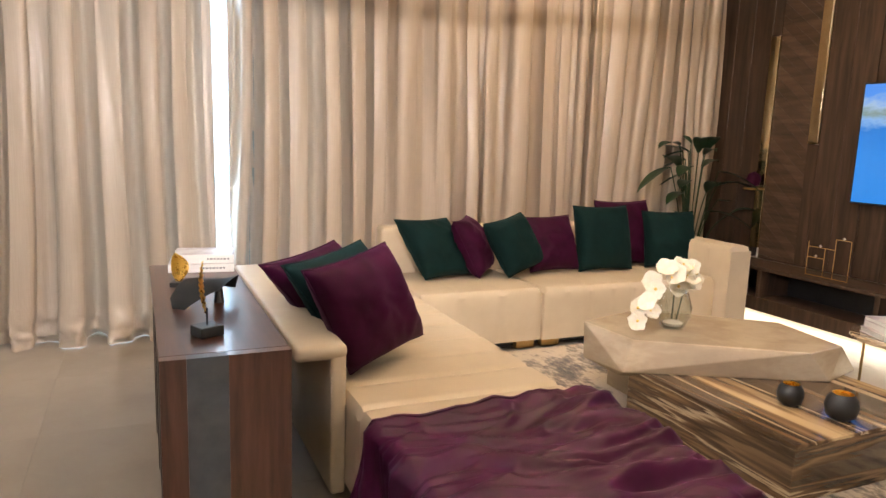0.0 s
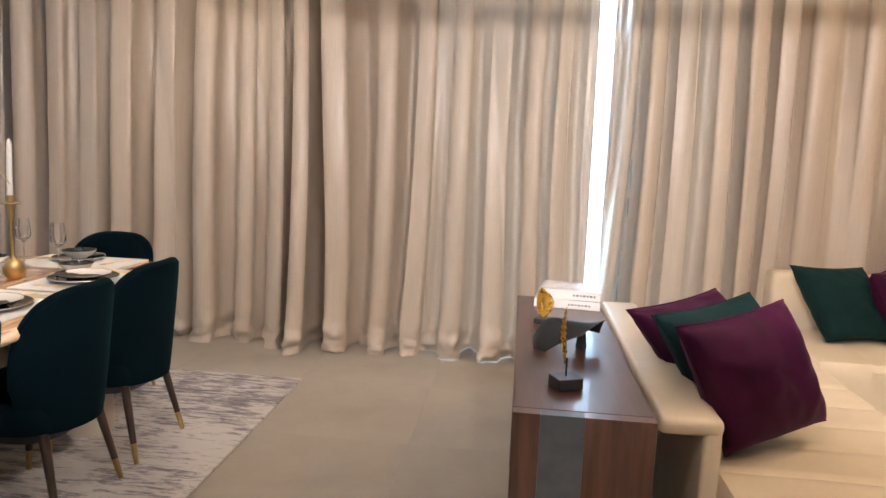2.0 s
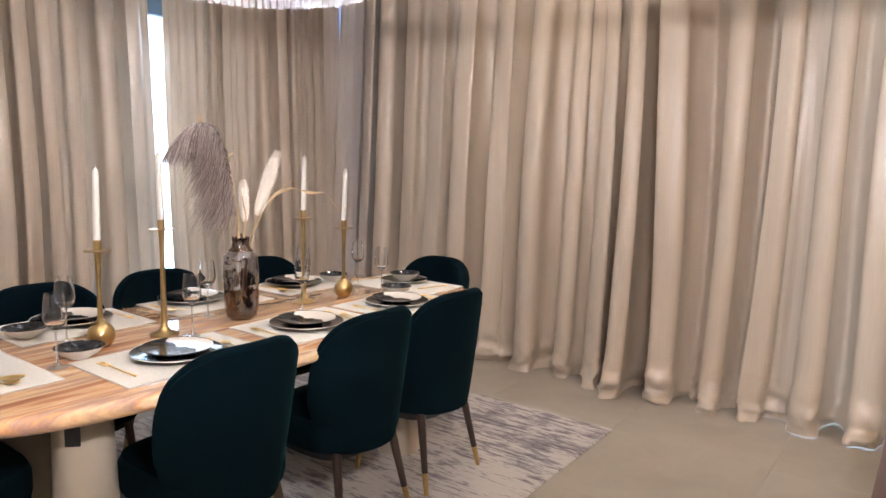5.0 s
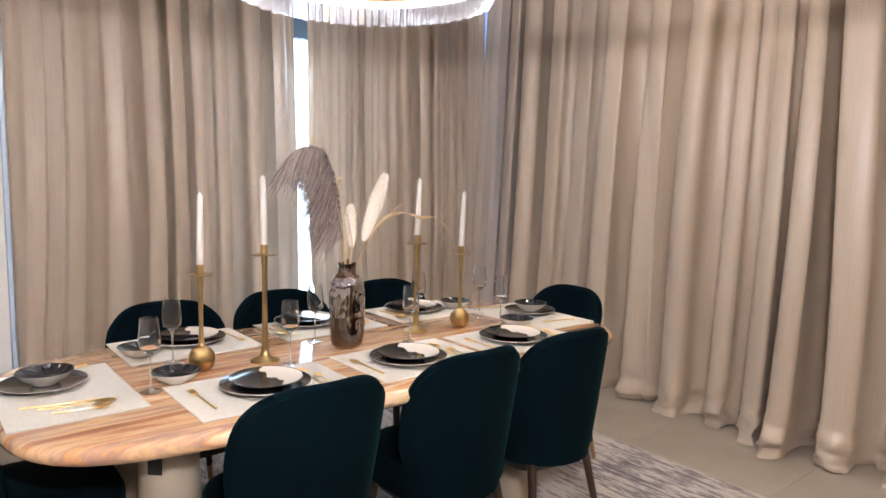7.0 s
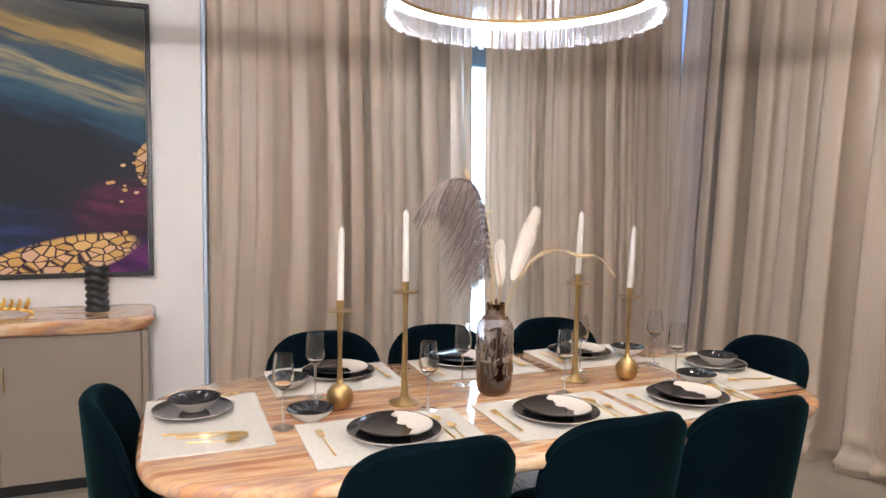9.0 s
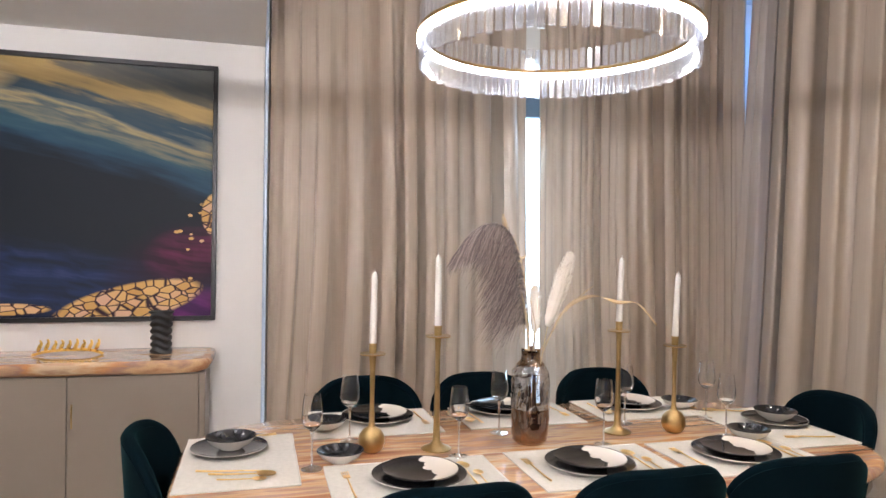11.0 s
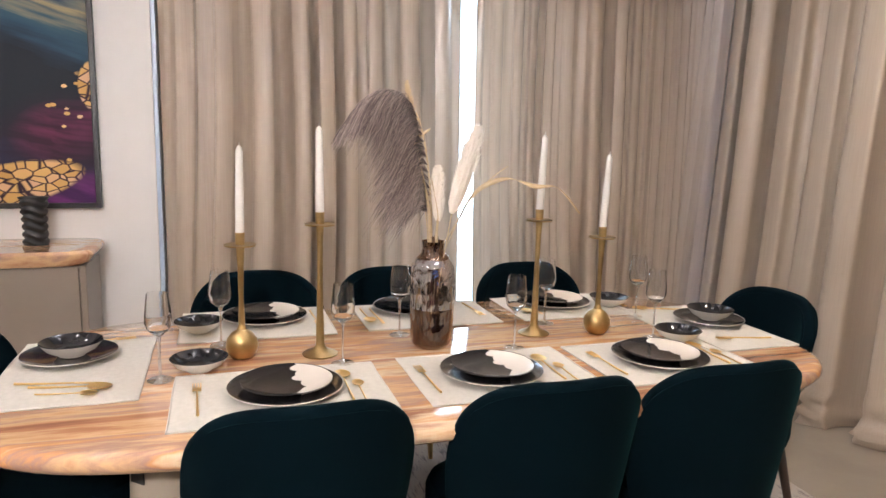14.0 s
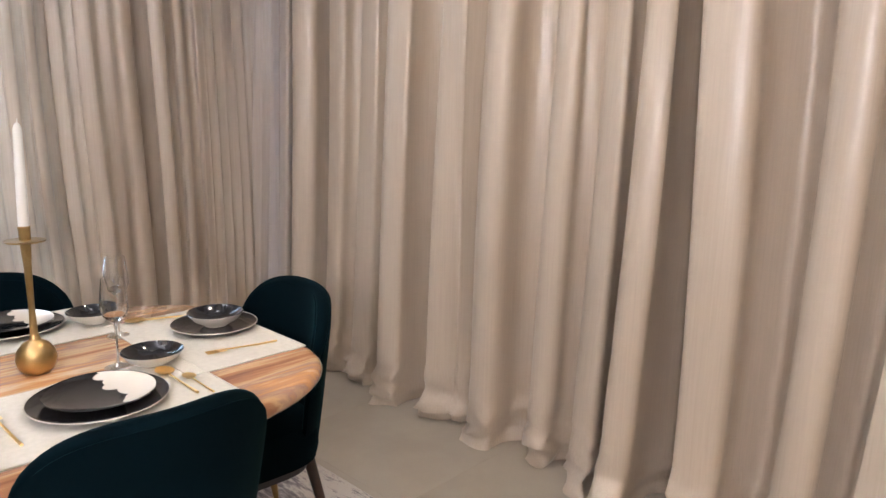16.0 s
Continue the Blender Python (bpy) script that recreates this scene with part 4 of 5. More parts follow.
def ribbon(points, width, twist, n=36):
    pts = curve(points, n)

    def place(u, v):
        i = round(u * n)
        a = twist * u * 2 * math.pi
        w = width * (1 - 0.75 * u) * (v - 0.5)
        return pts[i] + Vector((w * math.sin(a) * 0.6, 0.25 * w * math.cos(a), w * math.cos(a)))
    return sheet(place, n, 2)


for pts, w, tw in ((((-2.16, 2.31, 1.02), (-2.13, 2.40, 1.24), (-2.10, 2.50, 1.305), (-2.07, 2.59, 1.285), (-2.05, 2.66, 1.28), (-2.036, 2.731, 1.204)), 0.026, 1.6),
                   (((-2.17, 2.29, 1.05), (-2.16, 2.275, 1.22), (-2.20, 2.25, 1.40), (-2.19, 2.285, 1.45)), 0.034, 0.5),
                   (((-2.17, 2.295, 1.05), (-2.14, 2.30, 1.18), (-2.13, 2.275, 1.30)), 0.036, 0.4),
                   (((-2.15, 2.31, 1.08), (-2.10, 2.42, 1.27), (-2.08, 2.50, 1.345)), 0.014, 0.4)):
    rb = part("dried_leaf", ribbon(pts, w, tw), STRAW, bq, "curled straw-coloured leaf", smooth=True)
    md = rb.modifiers.new("thick", "SOLIDIFY")
    md.thickness = 0.0012

# ---- chandelier ----
cx, cy, cz, R = -2.16, 2.375, 2.23, 0.497
ch = thing("chandelier", "lit ring chandelier of upright crystal rods", "chandelier", pose(cx, cy, cz))


def ring(r0, r1, z0, z1, n=96):
    return lathe([(r0, z0), (r1, z0), (r1, z1), (r0, z1), (r0, z0)], n)


part("metal_ring", ring(R - 0.010, R + 0.016, 0.008, 0.022), BRASS, ch, "slim brass ring", smooth=True)
part("led_band", ring(R - 0.012, R + 0.014, -0.010, 0.007), LED, ch, "glowing light band", smooth=True)
rod = bmesh.new()
for a in range(2):
    box(-0.0115, 0.0115, -0.006 + 0.006 * a, 0.006 * a, 0, 0.088, 0.002, 1, bm=rod)
keep = part("crystal_rod", rod, CRYSTAL, ch, m=pose(R, 0, -0.098, 0, 0, 90))
for tier in (0, 1):
    for i in range(96):
        if tier == 0 and i == 0:
            continue
        a = 2 * math.pi * i / 96
        o = new("crystal_rod", keep.data)
        o.parent = ch
        o.matrix_basis = pose(R * math.cos(a), R * math.sin(a), (-0.098 if tier == 0 else 0.024) + 0.004 * math.sin(i * 2.7), 0, 0, math.degrees(a) + 90)
for a in (0.5, 2.6, 4.7):
    part("hanging_wire", tube([(R * math.cos(a), R * math.sin(a), 0.02), (0.1 * math.cos(a), 0.1 * math.sin(a), H - cz)], 0.0012, 5), BLACK, ch)

# unseen dish over the aisle, added so its two lamps leave a dark band
pd = thing("pendant_dish_lamp", "unseen metal dish lamp over the aisle, added to band the curtains", "pendant lamp", pose(0.4, 0.95, 0))
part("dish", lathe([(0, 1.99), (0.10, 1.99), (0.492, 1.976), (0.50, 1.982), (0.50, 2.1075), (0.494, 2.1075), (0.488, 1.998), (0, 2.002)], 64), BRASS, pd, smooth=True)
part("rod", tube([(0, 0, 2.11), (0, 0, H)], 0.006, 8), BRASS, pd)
# cap added to block the lower lamp's light towards floor and sofa
part("floor_shading_cap", lathe([(0, 1.896), (0.050, 1.897), (0.055, 1.902), (0.050, 1.904), (0, 1.904)], 40), BRASS, pd, "small brass cap, added to keep lamplight off the floor", smooth=True)
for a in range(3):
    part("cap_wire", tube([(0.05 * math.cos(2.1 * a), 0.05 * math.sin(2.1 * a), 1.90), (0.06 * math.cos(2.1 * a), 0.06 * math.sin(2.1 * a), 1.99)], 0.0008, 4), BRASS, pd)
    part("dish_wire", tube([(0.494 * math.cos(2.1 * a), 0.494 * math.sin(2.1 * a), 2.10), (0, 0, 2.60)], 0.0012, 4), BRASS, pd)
# bezels for the added ceiling fill lights, all out of view
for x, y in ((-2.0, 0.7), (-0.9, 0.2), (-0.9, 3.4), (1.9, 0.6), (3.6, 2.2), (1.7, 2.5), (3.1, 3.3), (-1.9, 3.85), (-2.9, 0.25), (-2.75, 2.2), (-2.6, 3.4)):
    d = thing("recessed_downlight", "round white bezel of an added, unseen ceiling light", "ceiling light", pose(x, y, 0), "ceiling lights")
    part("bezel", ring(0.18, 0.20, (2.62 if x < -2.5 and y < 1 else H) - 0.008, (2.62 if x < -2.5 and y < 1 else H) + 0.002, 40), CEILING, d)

# ---- painting and console ----
pt = thing("painting", "large abstract painting in blue, gold and violet, black frame", "painting", pose(-3.985, 0.38, 1.75))
part("canvas", box(-0.012, 0.004, -0.695, 0.695, -0.70, 0.70), ART, pt, "poured-paint canvas")
for y0, y1, z0, z1 in ((-0.722, 0.722, 0.70, 0.726), (-0.722, 0.722, -0.726, -0.70), (-0.722, -0.697, -0.70, 0.70), (0.697, 0.722, -0.70, 0.70)):
    part("frame_bar", box(-0.014, 0.024, y0, y1, z0, z1, 0.002, 1), BLACK, pt)
co = thing("console_cabinet", "taupe lacquered console cabinet with an onyx top", "cabinet")
part("body", box(-3.985, -3.60, -0.75, 1.075, 0.075, 0.80, 0.004, 1), TAUPE, co)
part("plinth", box(-3.97, -3.66, -0.71, 1.03, 0.0, 0.075), BLACK, co)
for y0, y1 in ((-0.745, -0.16), (-0.155, 0.428), (0.433, 1.045)):
    d = part("door", box(-3.60, -3.582, y0, y1, 0.085, 0.795, 0.002, 1), TAUPE, co)
    part("handle", tube([(-3.578, y0 + 0.02, 0.66), (-3.572, y0 + 0.02, 0.60), (-3.578, y0 + 0.02, 0.54)], 0.004, 8), BRASS, d, "thin brass pull", smooth=True)
part("corner_post", box(-3.60, -3.575, 1.05, 1.078, 0.085, 0.80, 0.003, 1), TAUPE, co)
part("onyx_top", prism(oblong(-4.0 + 0.003, -3.55, -0.80, 1.115, 9, 72), [(0.80, 0.05), (0.815, 0.02), (0.85, 0.0), (0.862, 0.004), (0.87, 0.014)]), ONYX, co, "polished onyx top", smooth=True)

bv = thing("ribbed_vase", "black ribbed stone vase on the console", "vase", pose(-3.80, 0.835, 0.871))
bm = bmesh.new()


def ribbed(u, v):
    a = 2 * math.pi * u
    r = 0.052 + 0.008 * v - 0.006 * math.sin(math.pi * v) + 0.006 * math.sin(38 * v + 2.2 * math.sin(2 * a))
    return r * math.cos(a + 0.5 * v), r * math.sin(a + 0.5 * v), 0.225 * v


sheet(ribbed, 40, 48, bm)
bmesh.ops.remove_doubles(bm, verts=bm.verts, dist=0.0005)
part("vase_body", bm, BLACKSTONE, bv, smooth=True)
part("vase_inside", lathe([(0.052, 0.222), (0.046, 0.18), (0, 0.12)], 32), BLACKSTONE, bv)
part("vase_base", lathe([(0, 0.001), (0.05, 0.001), (0.05, 0.008), (0, 0.008)], 32), BLACKSTONE, bv)

go = thing("gold_branch_ornament", "row of small gold figures on a curved branch", "ornament", pose(-3.80, 0.385, 0.871))
part("branch", tube(curve([(0, -0.17, 0.004), (0.005, -0.10, 0.022), (0, 0, 0.028), (-0.005, 0.10, 0.024), (0, 0.165, 0.004)]), 0.0075, 8), GOLD, go, smooth=True)
for i in range(9):
    y = -0.135 + 0.034 * i
    h = 0.05 + 0.014 * hum(i * 3.3)
    part("gold_bird", tube(curve([(0, y - 0.010, 0.022), (0.002, y, 0.03 + 0.3 * h), (0, y + 0.008, 0.03 + 0.7 * h), (0, y + 0.002 * (i % 3), 0.03 + h)], 8), [0.004, 0.008, 0.010, 0.010, 0.009, 0.007, 0.006, 0.006, 0.003], 8), GOLD, go, smooth=True)

# ---- sideboard behind the sofa ----
sb = thing("sideboard", "walnut sideboard with a dark slate inlay on its end", "sideboard")
part("end_panel", box(0.083, 0.1565, 1.872, 1.91, 0.0, 0.7295), WALNUT, sb)
part("slate_inlay", box(0.157, 0.2745, 1.871, 1.91, 0.0, 0.7295), SLATE, sb, "dark slate inlay strip")
part("end_panel", box(0.275, 0.461, 1.872, 1.91, 0.0, 0.7295), WALNUT, sb)
part("body", box(0.090, 0.455, 1.912, 3.36, 0.02, 0.70, 0.003, 1), WALNUT, sb)
part("top", box(0.083, 0.461, 1.9115, 3.37, 0.702, 0.73, 0.003, 2), WALNUT_TOP, sb, "polished dark walnut top")
for y in (2.28, 2.64, 3.0):
    part("door_gap", box(0.087, 0.0905, y - 0.002, y + 0.002, 0.03, 0.69), BLACK, sb)
S = 0.731


def book(x0, x1, y0, y1, z0, z1, m, words=""):
    b = thing("book", "thick white hardback book lying flat", "book", m, "stacked books")
    part("pages", box(x0 + 0.004, x1 - 0.006, y0 + 0.004, y1 - 0.004, z0 + 0.003, z1 - 0.003), PAPER, b, "cut page edges")
    part("cover", box(x0, x1, y0, y1, z1 - 0.003, z1, 0.001, 1), COVER, b, "pale printed cover")
    part("cover", box(x0, x1, y0, y1, z0, z0 + 0.003, 0.001, 1), COVER, b)
    sp = part("spine", box(x0, x1, y0 - 0.003, y0 + 0.003, z0, z1, 0.001, 1), PAPER, b)
    n = 0
    for i in range(7):
        w = 0.008 + 0.004 * (i % 2)
        part("letter_bar", box(x0 + 0.15 + n, x0 + 0.15 + n + w, y0 - 0.0042, y0 - 0.0025, z0 + 0.40 * (z1 - z0), z0 + 0.62 * (z1 - z0)), INK, sp)
        n += w + 0.005
    return b


book(-0.145, 0.145, -0.11, 0.11, 0, 0.038, pose(0.315, 3.25, S, 0, 0, -6))
book(-0.135, 0.135, -0.105, 0.105, 0, 0.040, pose(0.33, 3.265, S + 0.0385, 0, 0, -8))


def leaf_blade(h, w, wave):
    bm = sheet(lambda u, v: (w * math.sin(math.pi * min(1, 0.06 + 0.94 * u)) ** 0.8 * (v - 0.5) * 2 + 0.012 * math.sin(3 * u), 0.022 * wave * math.sin(2.4 * u) + 0.3 * w * abs(v - 0.5) + (0.002 if wave > 0.8 else 0.0) * math.sin(60 * u), h * u), 40, 10)
    bmesh.ops.solidify(bm, geom=bm.faces[:], thickness=0.003)
    return bm


st = thing("leaf_sculpture", "gold leaf sculpture on a black stone base", "sculpture", pose(0.235, 2.10, S, 0, 0, 25))
part("base", box(-0.04, 0.04, -0.035, 0.035, 0, 0.034, 0.002, 1), BLACKSTONE, st)
part("rod", tube([(0, 0, 0.034), (0, 0, 0.09)], 0.003, 8), BLACK, st)
part("gold_leaf", leaf_blade(0.17, 0.022, 1.0), GOLD, st, "veined gold leaf", smooth=True, m=pose(0, 0, 0.07, 0, 6, 40))
st = thing("leaf_sculpture", "small gold leaf sculpture with a rounded blade", "sculpture", pose(0.19, 2.86, S, 0, 0, -20))
part("base", box(-0.03, 0.03, -0.03, 0.03, 0, 0.02, 0.002, 1), BLACKSTONE, st)
part("gold_leaf", leaf_blade(0.125, 0.036, 0.6), GOLD, st, "smooth gold leaf", smooth=True, m=pose(0, 0, 0.018, 0, -8, 10))
mn = thing("ray_sculpture", "dark bronze ray-shaped sculpture with raised wings", "sculpture", pose(0.27, 2.52, S, 0, 0, 20))
bm = sheet(lambda u, v: ((u - 0.5) * 0.26, (v - 0.5) * 0.22 * (1 - 1.6 * abs(u - 0.5)), 0.02 + 0.085 * u ** 1.2 + 0.05 * math.sin(3.0 * u + 1.2 * v) * (0.4 + v) - 0.05 * (1 - u) ** 4), 32, 14)
bmesh.ops.solidify(bm, geom=bm.faces[:], thickness=0.008)
part("wing_body", bm, BLACKSTONE, mn, smooth=True)
part("foot", tube([(0.05, 0, 0.0), (0.05, 0, 0.075)], [0.02, 0.012], 10), BLACKSTONE, mn)

# ---- sofa ----
sf = thing("sectional_sofa", "cream leather sectional sofa with channel-stitched seats", "sofa")


def channelled(x0, x1, y0, y1, z0, z1, across, pitch, r=0.035, depth=0.006):
    """A seat block with rounded edges and stitched channels across one axis."""
    bm = bmesh.new()
    nx, ny = max(12, int((x1 - x0) / 0.02)), max(12, int((y1 - y0) / 0.02))

    def dent(s):
        k = abs(((s / pitch) % 1.0) - 0.5) * 2
        return depth * max(0, (k - 0.80) / 0.2) ** 1.5

    def top(u, v):
        x, y = x0 + (x1 - x0) * u, y0 + (y1 - y0) * v
        e = min(x - x0, x1 - x, y - y0, y1 - y)
        z = z1 - (r - math.sqrt(max(0, r * r - (r - e) ** 2)) if e < r else 0)
        return x, y, z - dent((x - x0) if across == "x" else (y - y0)) + 0.006 * hum(x * 3, y * 3, z1) * min(1, e / 0.1)

    sheet(top, nx, ny, bm)
    zt = z1 - r
    for f, n in ((lambda u, v: (x0 + (x1 - x0) * u, y0 + (dent(u * (x1 - x0)) if across == "x" else 0), z0 + (zt - z0) * v), nx), (lambda u, v: (x0 + (x1 - x0) * u, y1, z0 + (zt - z0) * v), nx), (lambda u, v: (x0 + (dent(u * (y1 - y0)) if across == "y" else 0), y0 + (y1 - y0) * u, z0 + (zt - z0) * v), ny), (lambda u, v: (x1 - (dent(u * (y1 - y0)) if across == "y" else 0), y0 + (y1 - y0) * u, z0 + (zt - z0) * v), ny)):
        sheet(f, n, 4, bm)
    bmesh.ops.remove_doubles(bm, verts=bm.verts, dist=0.0008)
    return bm


def slab(x0, x1, y0, y1, z0, z1, r=0.03):
    return box(x0, x1, y0, y1, z0, z1, r, 4)


part("chaise_seat", channelled(0.735, 1.60, 1.12, 4.36, 0.065, 0.425, "y", 0.235, depth=0.014), LEATHER, sf, smooth=True)
part("seat", channelled(1.604, 2.505, 3.64, 4.36, 0.065, 0.425, "x", 0.30), LEATHER, sf, smooth=True)
part("seat", channelled(2.509, 4.03, 3.62, 4.36, 0.065, 0.425, "x", 0.19), LEATHER, sf, smooth=True)
part("arm", slab(0.675, 0.733, 2.20, 3.84, 0.03, 0.60, 0.015), LEATHER, sf, smooth=True)
part("arm_top", slab(0.535, 0.737, 2.195, 3.86, 0.565, 0.625, 0.025), LEATHER, sf, smooth=True)
part("backrest", slab(1.61, 2.90, 4.362, 4.52, 0.10, 0.755, 0.035), LEATHER, sf, smooth=True)
part("backrest", slab(2.904, 4.23, 4.362, 4.52, 0.10, 0.755, 0.035), LEATHER, sf, smooth=True)
part("right_arm", channelled(4.034, 4.235, 3.50, 4.36, 0.06, 0.675, "y", 0.22, 0.04), LEATHER, sf, smooth=True)
part("base", box(0.78, 1.56, 1.2, 4.3, 0.02, 0.065), BLACK, sf)
part("base", box(1.604, 4.02, 3.70, 4.3, 0.02, 0.065), BLACK, sf)
for x in (2.40, 2.60, 4.0):
    part("brass_foot", box(x - 0.07, x + 0.07, 3.655, 3.75, 0.011, 0.066, 0.003, 1), BRASS, sf, "flat brass foot")
part("brass_foot", box(4.05, 4.2, 3.53, 3.62, 0.0, 0.06, 0.003, 1), BRASS, sf)


def cushion(corner, across, up, material, label, size, thick=0.105):
    """A square cushion spanned from its lower corner; plump in the middle with pinched corners."""
    u, v = Vector(across).normalized(), Vector(up).normalized()
    w = u.cross(v).normalized()
    k = Vector(corner)
    c = thing("cushion", label, "cushion", group="sofa cushions")
    bm = bmesh.new()
    for s in (-1, 1):
        def place(a, b):
            p, q = 2 * a - 1, 2 * b - 1
            full = ((1 - p * p) * (1 - q * q)) ** 0.36
            pull = 1 - 0.07 * (1 - q * q) * abs(p) ** 3 - 0.0
            pull2 = 1 - 0.07 * (1 - p * p) * abs(q) ** 3
            h = s * thick * full + 0.022 * full * hum(p * 1.6, q * 1.6, k.x * 9) + 0.010 * full * max(0, 1 - 4 * abs(hum(p * 2.1 + q, q * 2.6, k.x * 5 + s)))
            return k + u * size * (0.5 + 0.5 * p * pull) + v * size * (0.5 + 0.5 * q * pull2) + w * h
        sheet(place, 26, 26, bm)
    bmesh.ops.remove_doubles(bm, verts=bm.verts, dist=0.0006)
    b = part("cover", bm, material, c)
    b.data.shade_smooth()
    rim = []
    for a, bq_ in [(i / 10, 0) for i in range(10)] + [(1, i / 10) for i in range(10)] + [(1 - i / 10, 1) for i in range(10)] + [(0, 1 - i / 10) for i in range(11)]:
        p, q = 2 * a - 1, 2 * bq_ - 1
        rim.append(k + u * size * (0.5 + 0.5 * p * (1 - 0.07 * (1 - q * q) * abs(p) ** 3)) + v * size * (0.5 + 0.5 * q * (1 - 0.07 * (1 - p * p) * abs(q) ** 3)))
    part("piping", tube(rim, 0.0045, 6), material, b, smooth=True)
    return c


PV, GV, TV = "plum velvet cushion leaning on the cream sofa", "dark green velvet cushion leaning on the cream sofa", "teal green velvet cushion slumped on the cream sofa"
cushion((0.79, 2.345, 0.45), (0.35, 0.21, 0.05), (-0.21, -0.03, 0.45), PURPLE, PV, 0.48)
cushion((0.81, 2.58, 0.45), (0.36, 0.22, 0.05), (-0.27, -0.02, 0.44), GREEN_BRIGHT, GV, 0.48)
cushion((0.80, 2.78, 0.45), (0.36, 0.24, 0.05), (-0.33, -0.02, 0.42), PURPLE, PV, 0.48)
cushion((1.80, 4.00, 0.44), (0.42, 0.12, -0.01), (-0.20, 0.10, 0.40), GREEN_BRIGHT, GV, 0.46)
cushion((2.19, 3.96, 0.44), (0.25, 0.32, 0.0), (-0.20, 0.06, 0.40), PURPLE, PV, 0.44)
cushion((2.40, 3.92, 0.44), (0.25, 0.10, 0.04), (-0.19, 0.10, 0.40), GREEN_BRIGHT, TV, 0.42)
cushion((2.66, 4.06, 0.44), (0.42, -0.02, 0.01), (-0.04, 0.12, 0.36), PURPLE, "small plum velvet cushion on the cream sofa", 0.42)
cushion((3.06, 4.02, 0.435), (0.55, 0.0, 0.0), (-0.01, 0.12, 0.50), GREEN_BRIGHT, "large dark green velvet cushion on the sofa", 0.50)
cushion((3.36, 4.18, 0.435), (0.55, 0.0, 0.0), (-0.02, 0.10, 0.55), PURPLE, "large plum velvet cushion behind green ones", 0.52)
cushion((3.72, 4.06, 0.435), (0.34, -0.08, 0.0), (0.0, 0.10, 0.50), GREEN_BRIGHT, GV, 0.45)

# throw over the chaise
th = thing("throw_blanket", "crumpled plum satin throw over the chaise", "blanket")


def throw_at(u, v):
    y = 0.93 + 0.94 * v + 0.015 * hum(u * 4, 3)
    s = -0.30 + 1.42 * u
    y -= 0.05 * math.sin(math.pi * u) * (1 - v)
    x0, x1, zt = 0.728, 1.608, 0.432
    q = v + 0.20 * hum(u * 2.2, v * 1.5, 8) + 0.16 * u
    wr = 0.042 * max(0, 1 - 3.2 * abs(hum(u * 1.3, q * 4.6, 1))) ** 1.5 + 0.021 * max(0, 1 - 3.5 * abs(hum(u * 3.0 + 3, q * 8.5 - u * 3, 2))) + 0.009 * hum(u * 9, v * 14, 4) + 0.015 * max(0, 1 - 4 * abs(hum(u * 5.5 - v * 3, v * 6 + 2 * u, 6))) ** 1.3 + 0.003 * hum(u * 24, v * 30, 9)
    if s < 0:
        d = -s
        x, z = x0 - 0.012 - 0.05 * d - wr * 0.7 - 0.015 * math.sin(14 * v) * d * 3, zt - d
    elif s > x1 - x0:
        d = s - (x1 - x0)
        x, z = x1 + 0.012 + 0.05 * d + wr * 0.7, zt - d
    else:
        x, z = x0 + s, zt + wr
    if y < 1.11:
        z, y = z - (1.11 - y) * 1.0, 1.10 - wr
    return x, y, max(z, 0.03)


bm = sheet(throw_at, 150, 120)
tw = part("cloth", bm, PLUM, th)
tw.data.shade_smooth()
md = tw.modifiers.new("thick", "SOLIDIFY")
md.thickness, md.offset = 0.004, 1
part("hem", tube([Vector(throw_at(i / 80, 1)) + Vector((0, 0, 0.004)) for i in range(81)], 0.007, 6), PLUM, th, "rolled hem", smooth=True)

# ---- coffee tables ----
ct = thing("marble_coffee_table", "low square coffee table of banded brown marble", "coffee table")
part("block", box(2.335, 3.325, 1.54, 2.525, 0.011, 0.2445, 0.003, 1), MARBLE_SIDE, ct)
part("top_slab", box(2.335, 3.325, 1.54, 2.525, 0.245, 0.262, 0.003, 1), MARBLE, ct)
tt = thing("faceted_coffee_table", "faceted beige travertine coffee table", "coffee table")
bm = bmesh.new()
for x, y, z in ((2.27, 2.85, 0.42), (2.30, 2.47, 0.42), (3.01, 2.02, 0.42), (3.28, 2.05, 0.42), (3.36, 2.50, 0.42), (2.74, 2.98, 0.42), (2.29, 2.86, 0.21), (2.285, 2.54, 0.21), (2.23, 2.45, 0.264), (3.15, 2.0, 0.264), (3.45, 2.08, 0.264), (3.50, 2.64, 0.264), (2.75, 3.03, 0.21)):
    bm.verts.new((x, y, z))
bmesh.ops.convex_hull(bm, input=bm.verts[:])
bmesh.ops.dissolve_limit(bm, angle_limit=radians(2), verts=bm.verts[:], edges=bm.edges[:])
bmesh.ops.bevel(bm, geom=bm.edges[:], offset=0.004, segments=1, affect="EDGES")
part("plinth", box(2.50, 3.30, 2.56, 2.90, 0.011, 0.22), TRAVERTINE, tt)
part("stone_block", bm, TRAVERTINE, tt)
for x, y, r in ((2.69, 1.86, 0.058), (2.76, 1.665, 0.068)):
    t_ = thing("ball_candle_holder", "round black candle holder with a gold inside", "candle holder", pose(x, y, 0.262), "black ball holders")
    part("ball", lathe([(0, 0), (0.5 * r, 0.0), (0.87 * r, 0.3 * r), (r, 0.85 * r), (0.9 * r, 1.35 * r), (0.62 * r, 1.7 * r)], 32), BLACKSTONE, t_, smooth=True)
    part("gold_inside", lathe([(0.62 * r, 1.7 * r), (0.85 * r, 1.3 * r), (0.8 * r, 0.8 * r), (0, 0.5 * r)], 32), GOLD, t_, "gold-coloured inside", smooth=True)

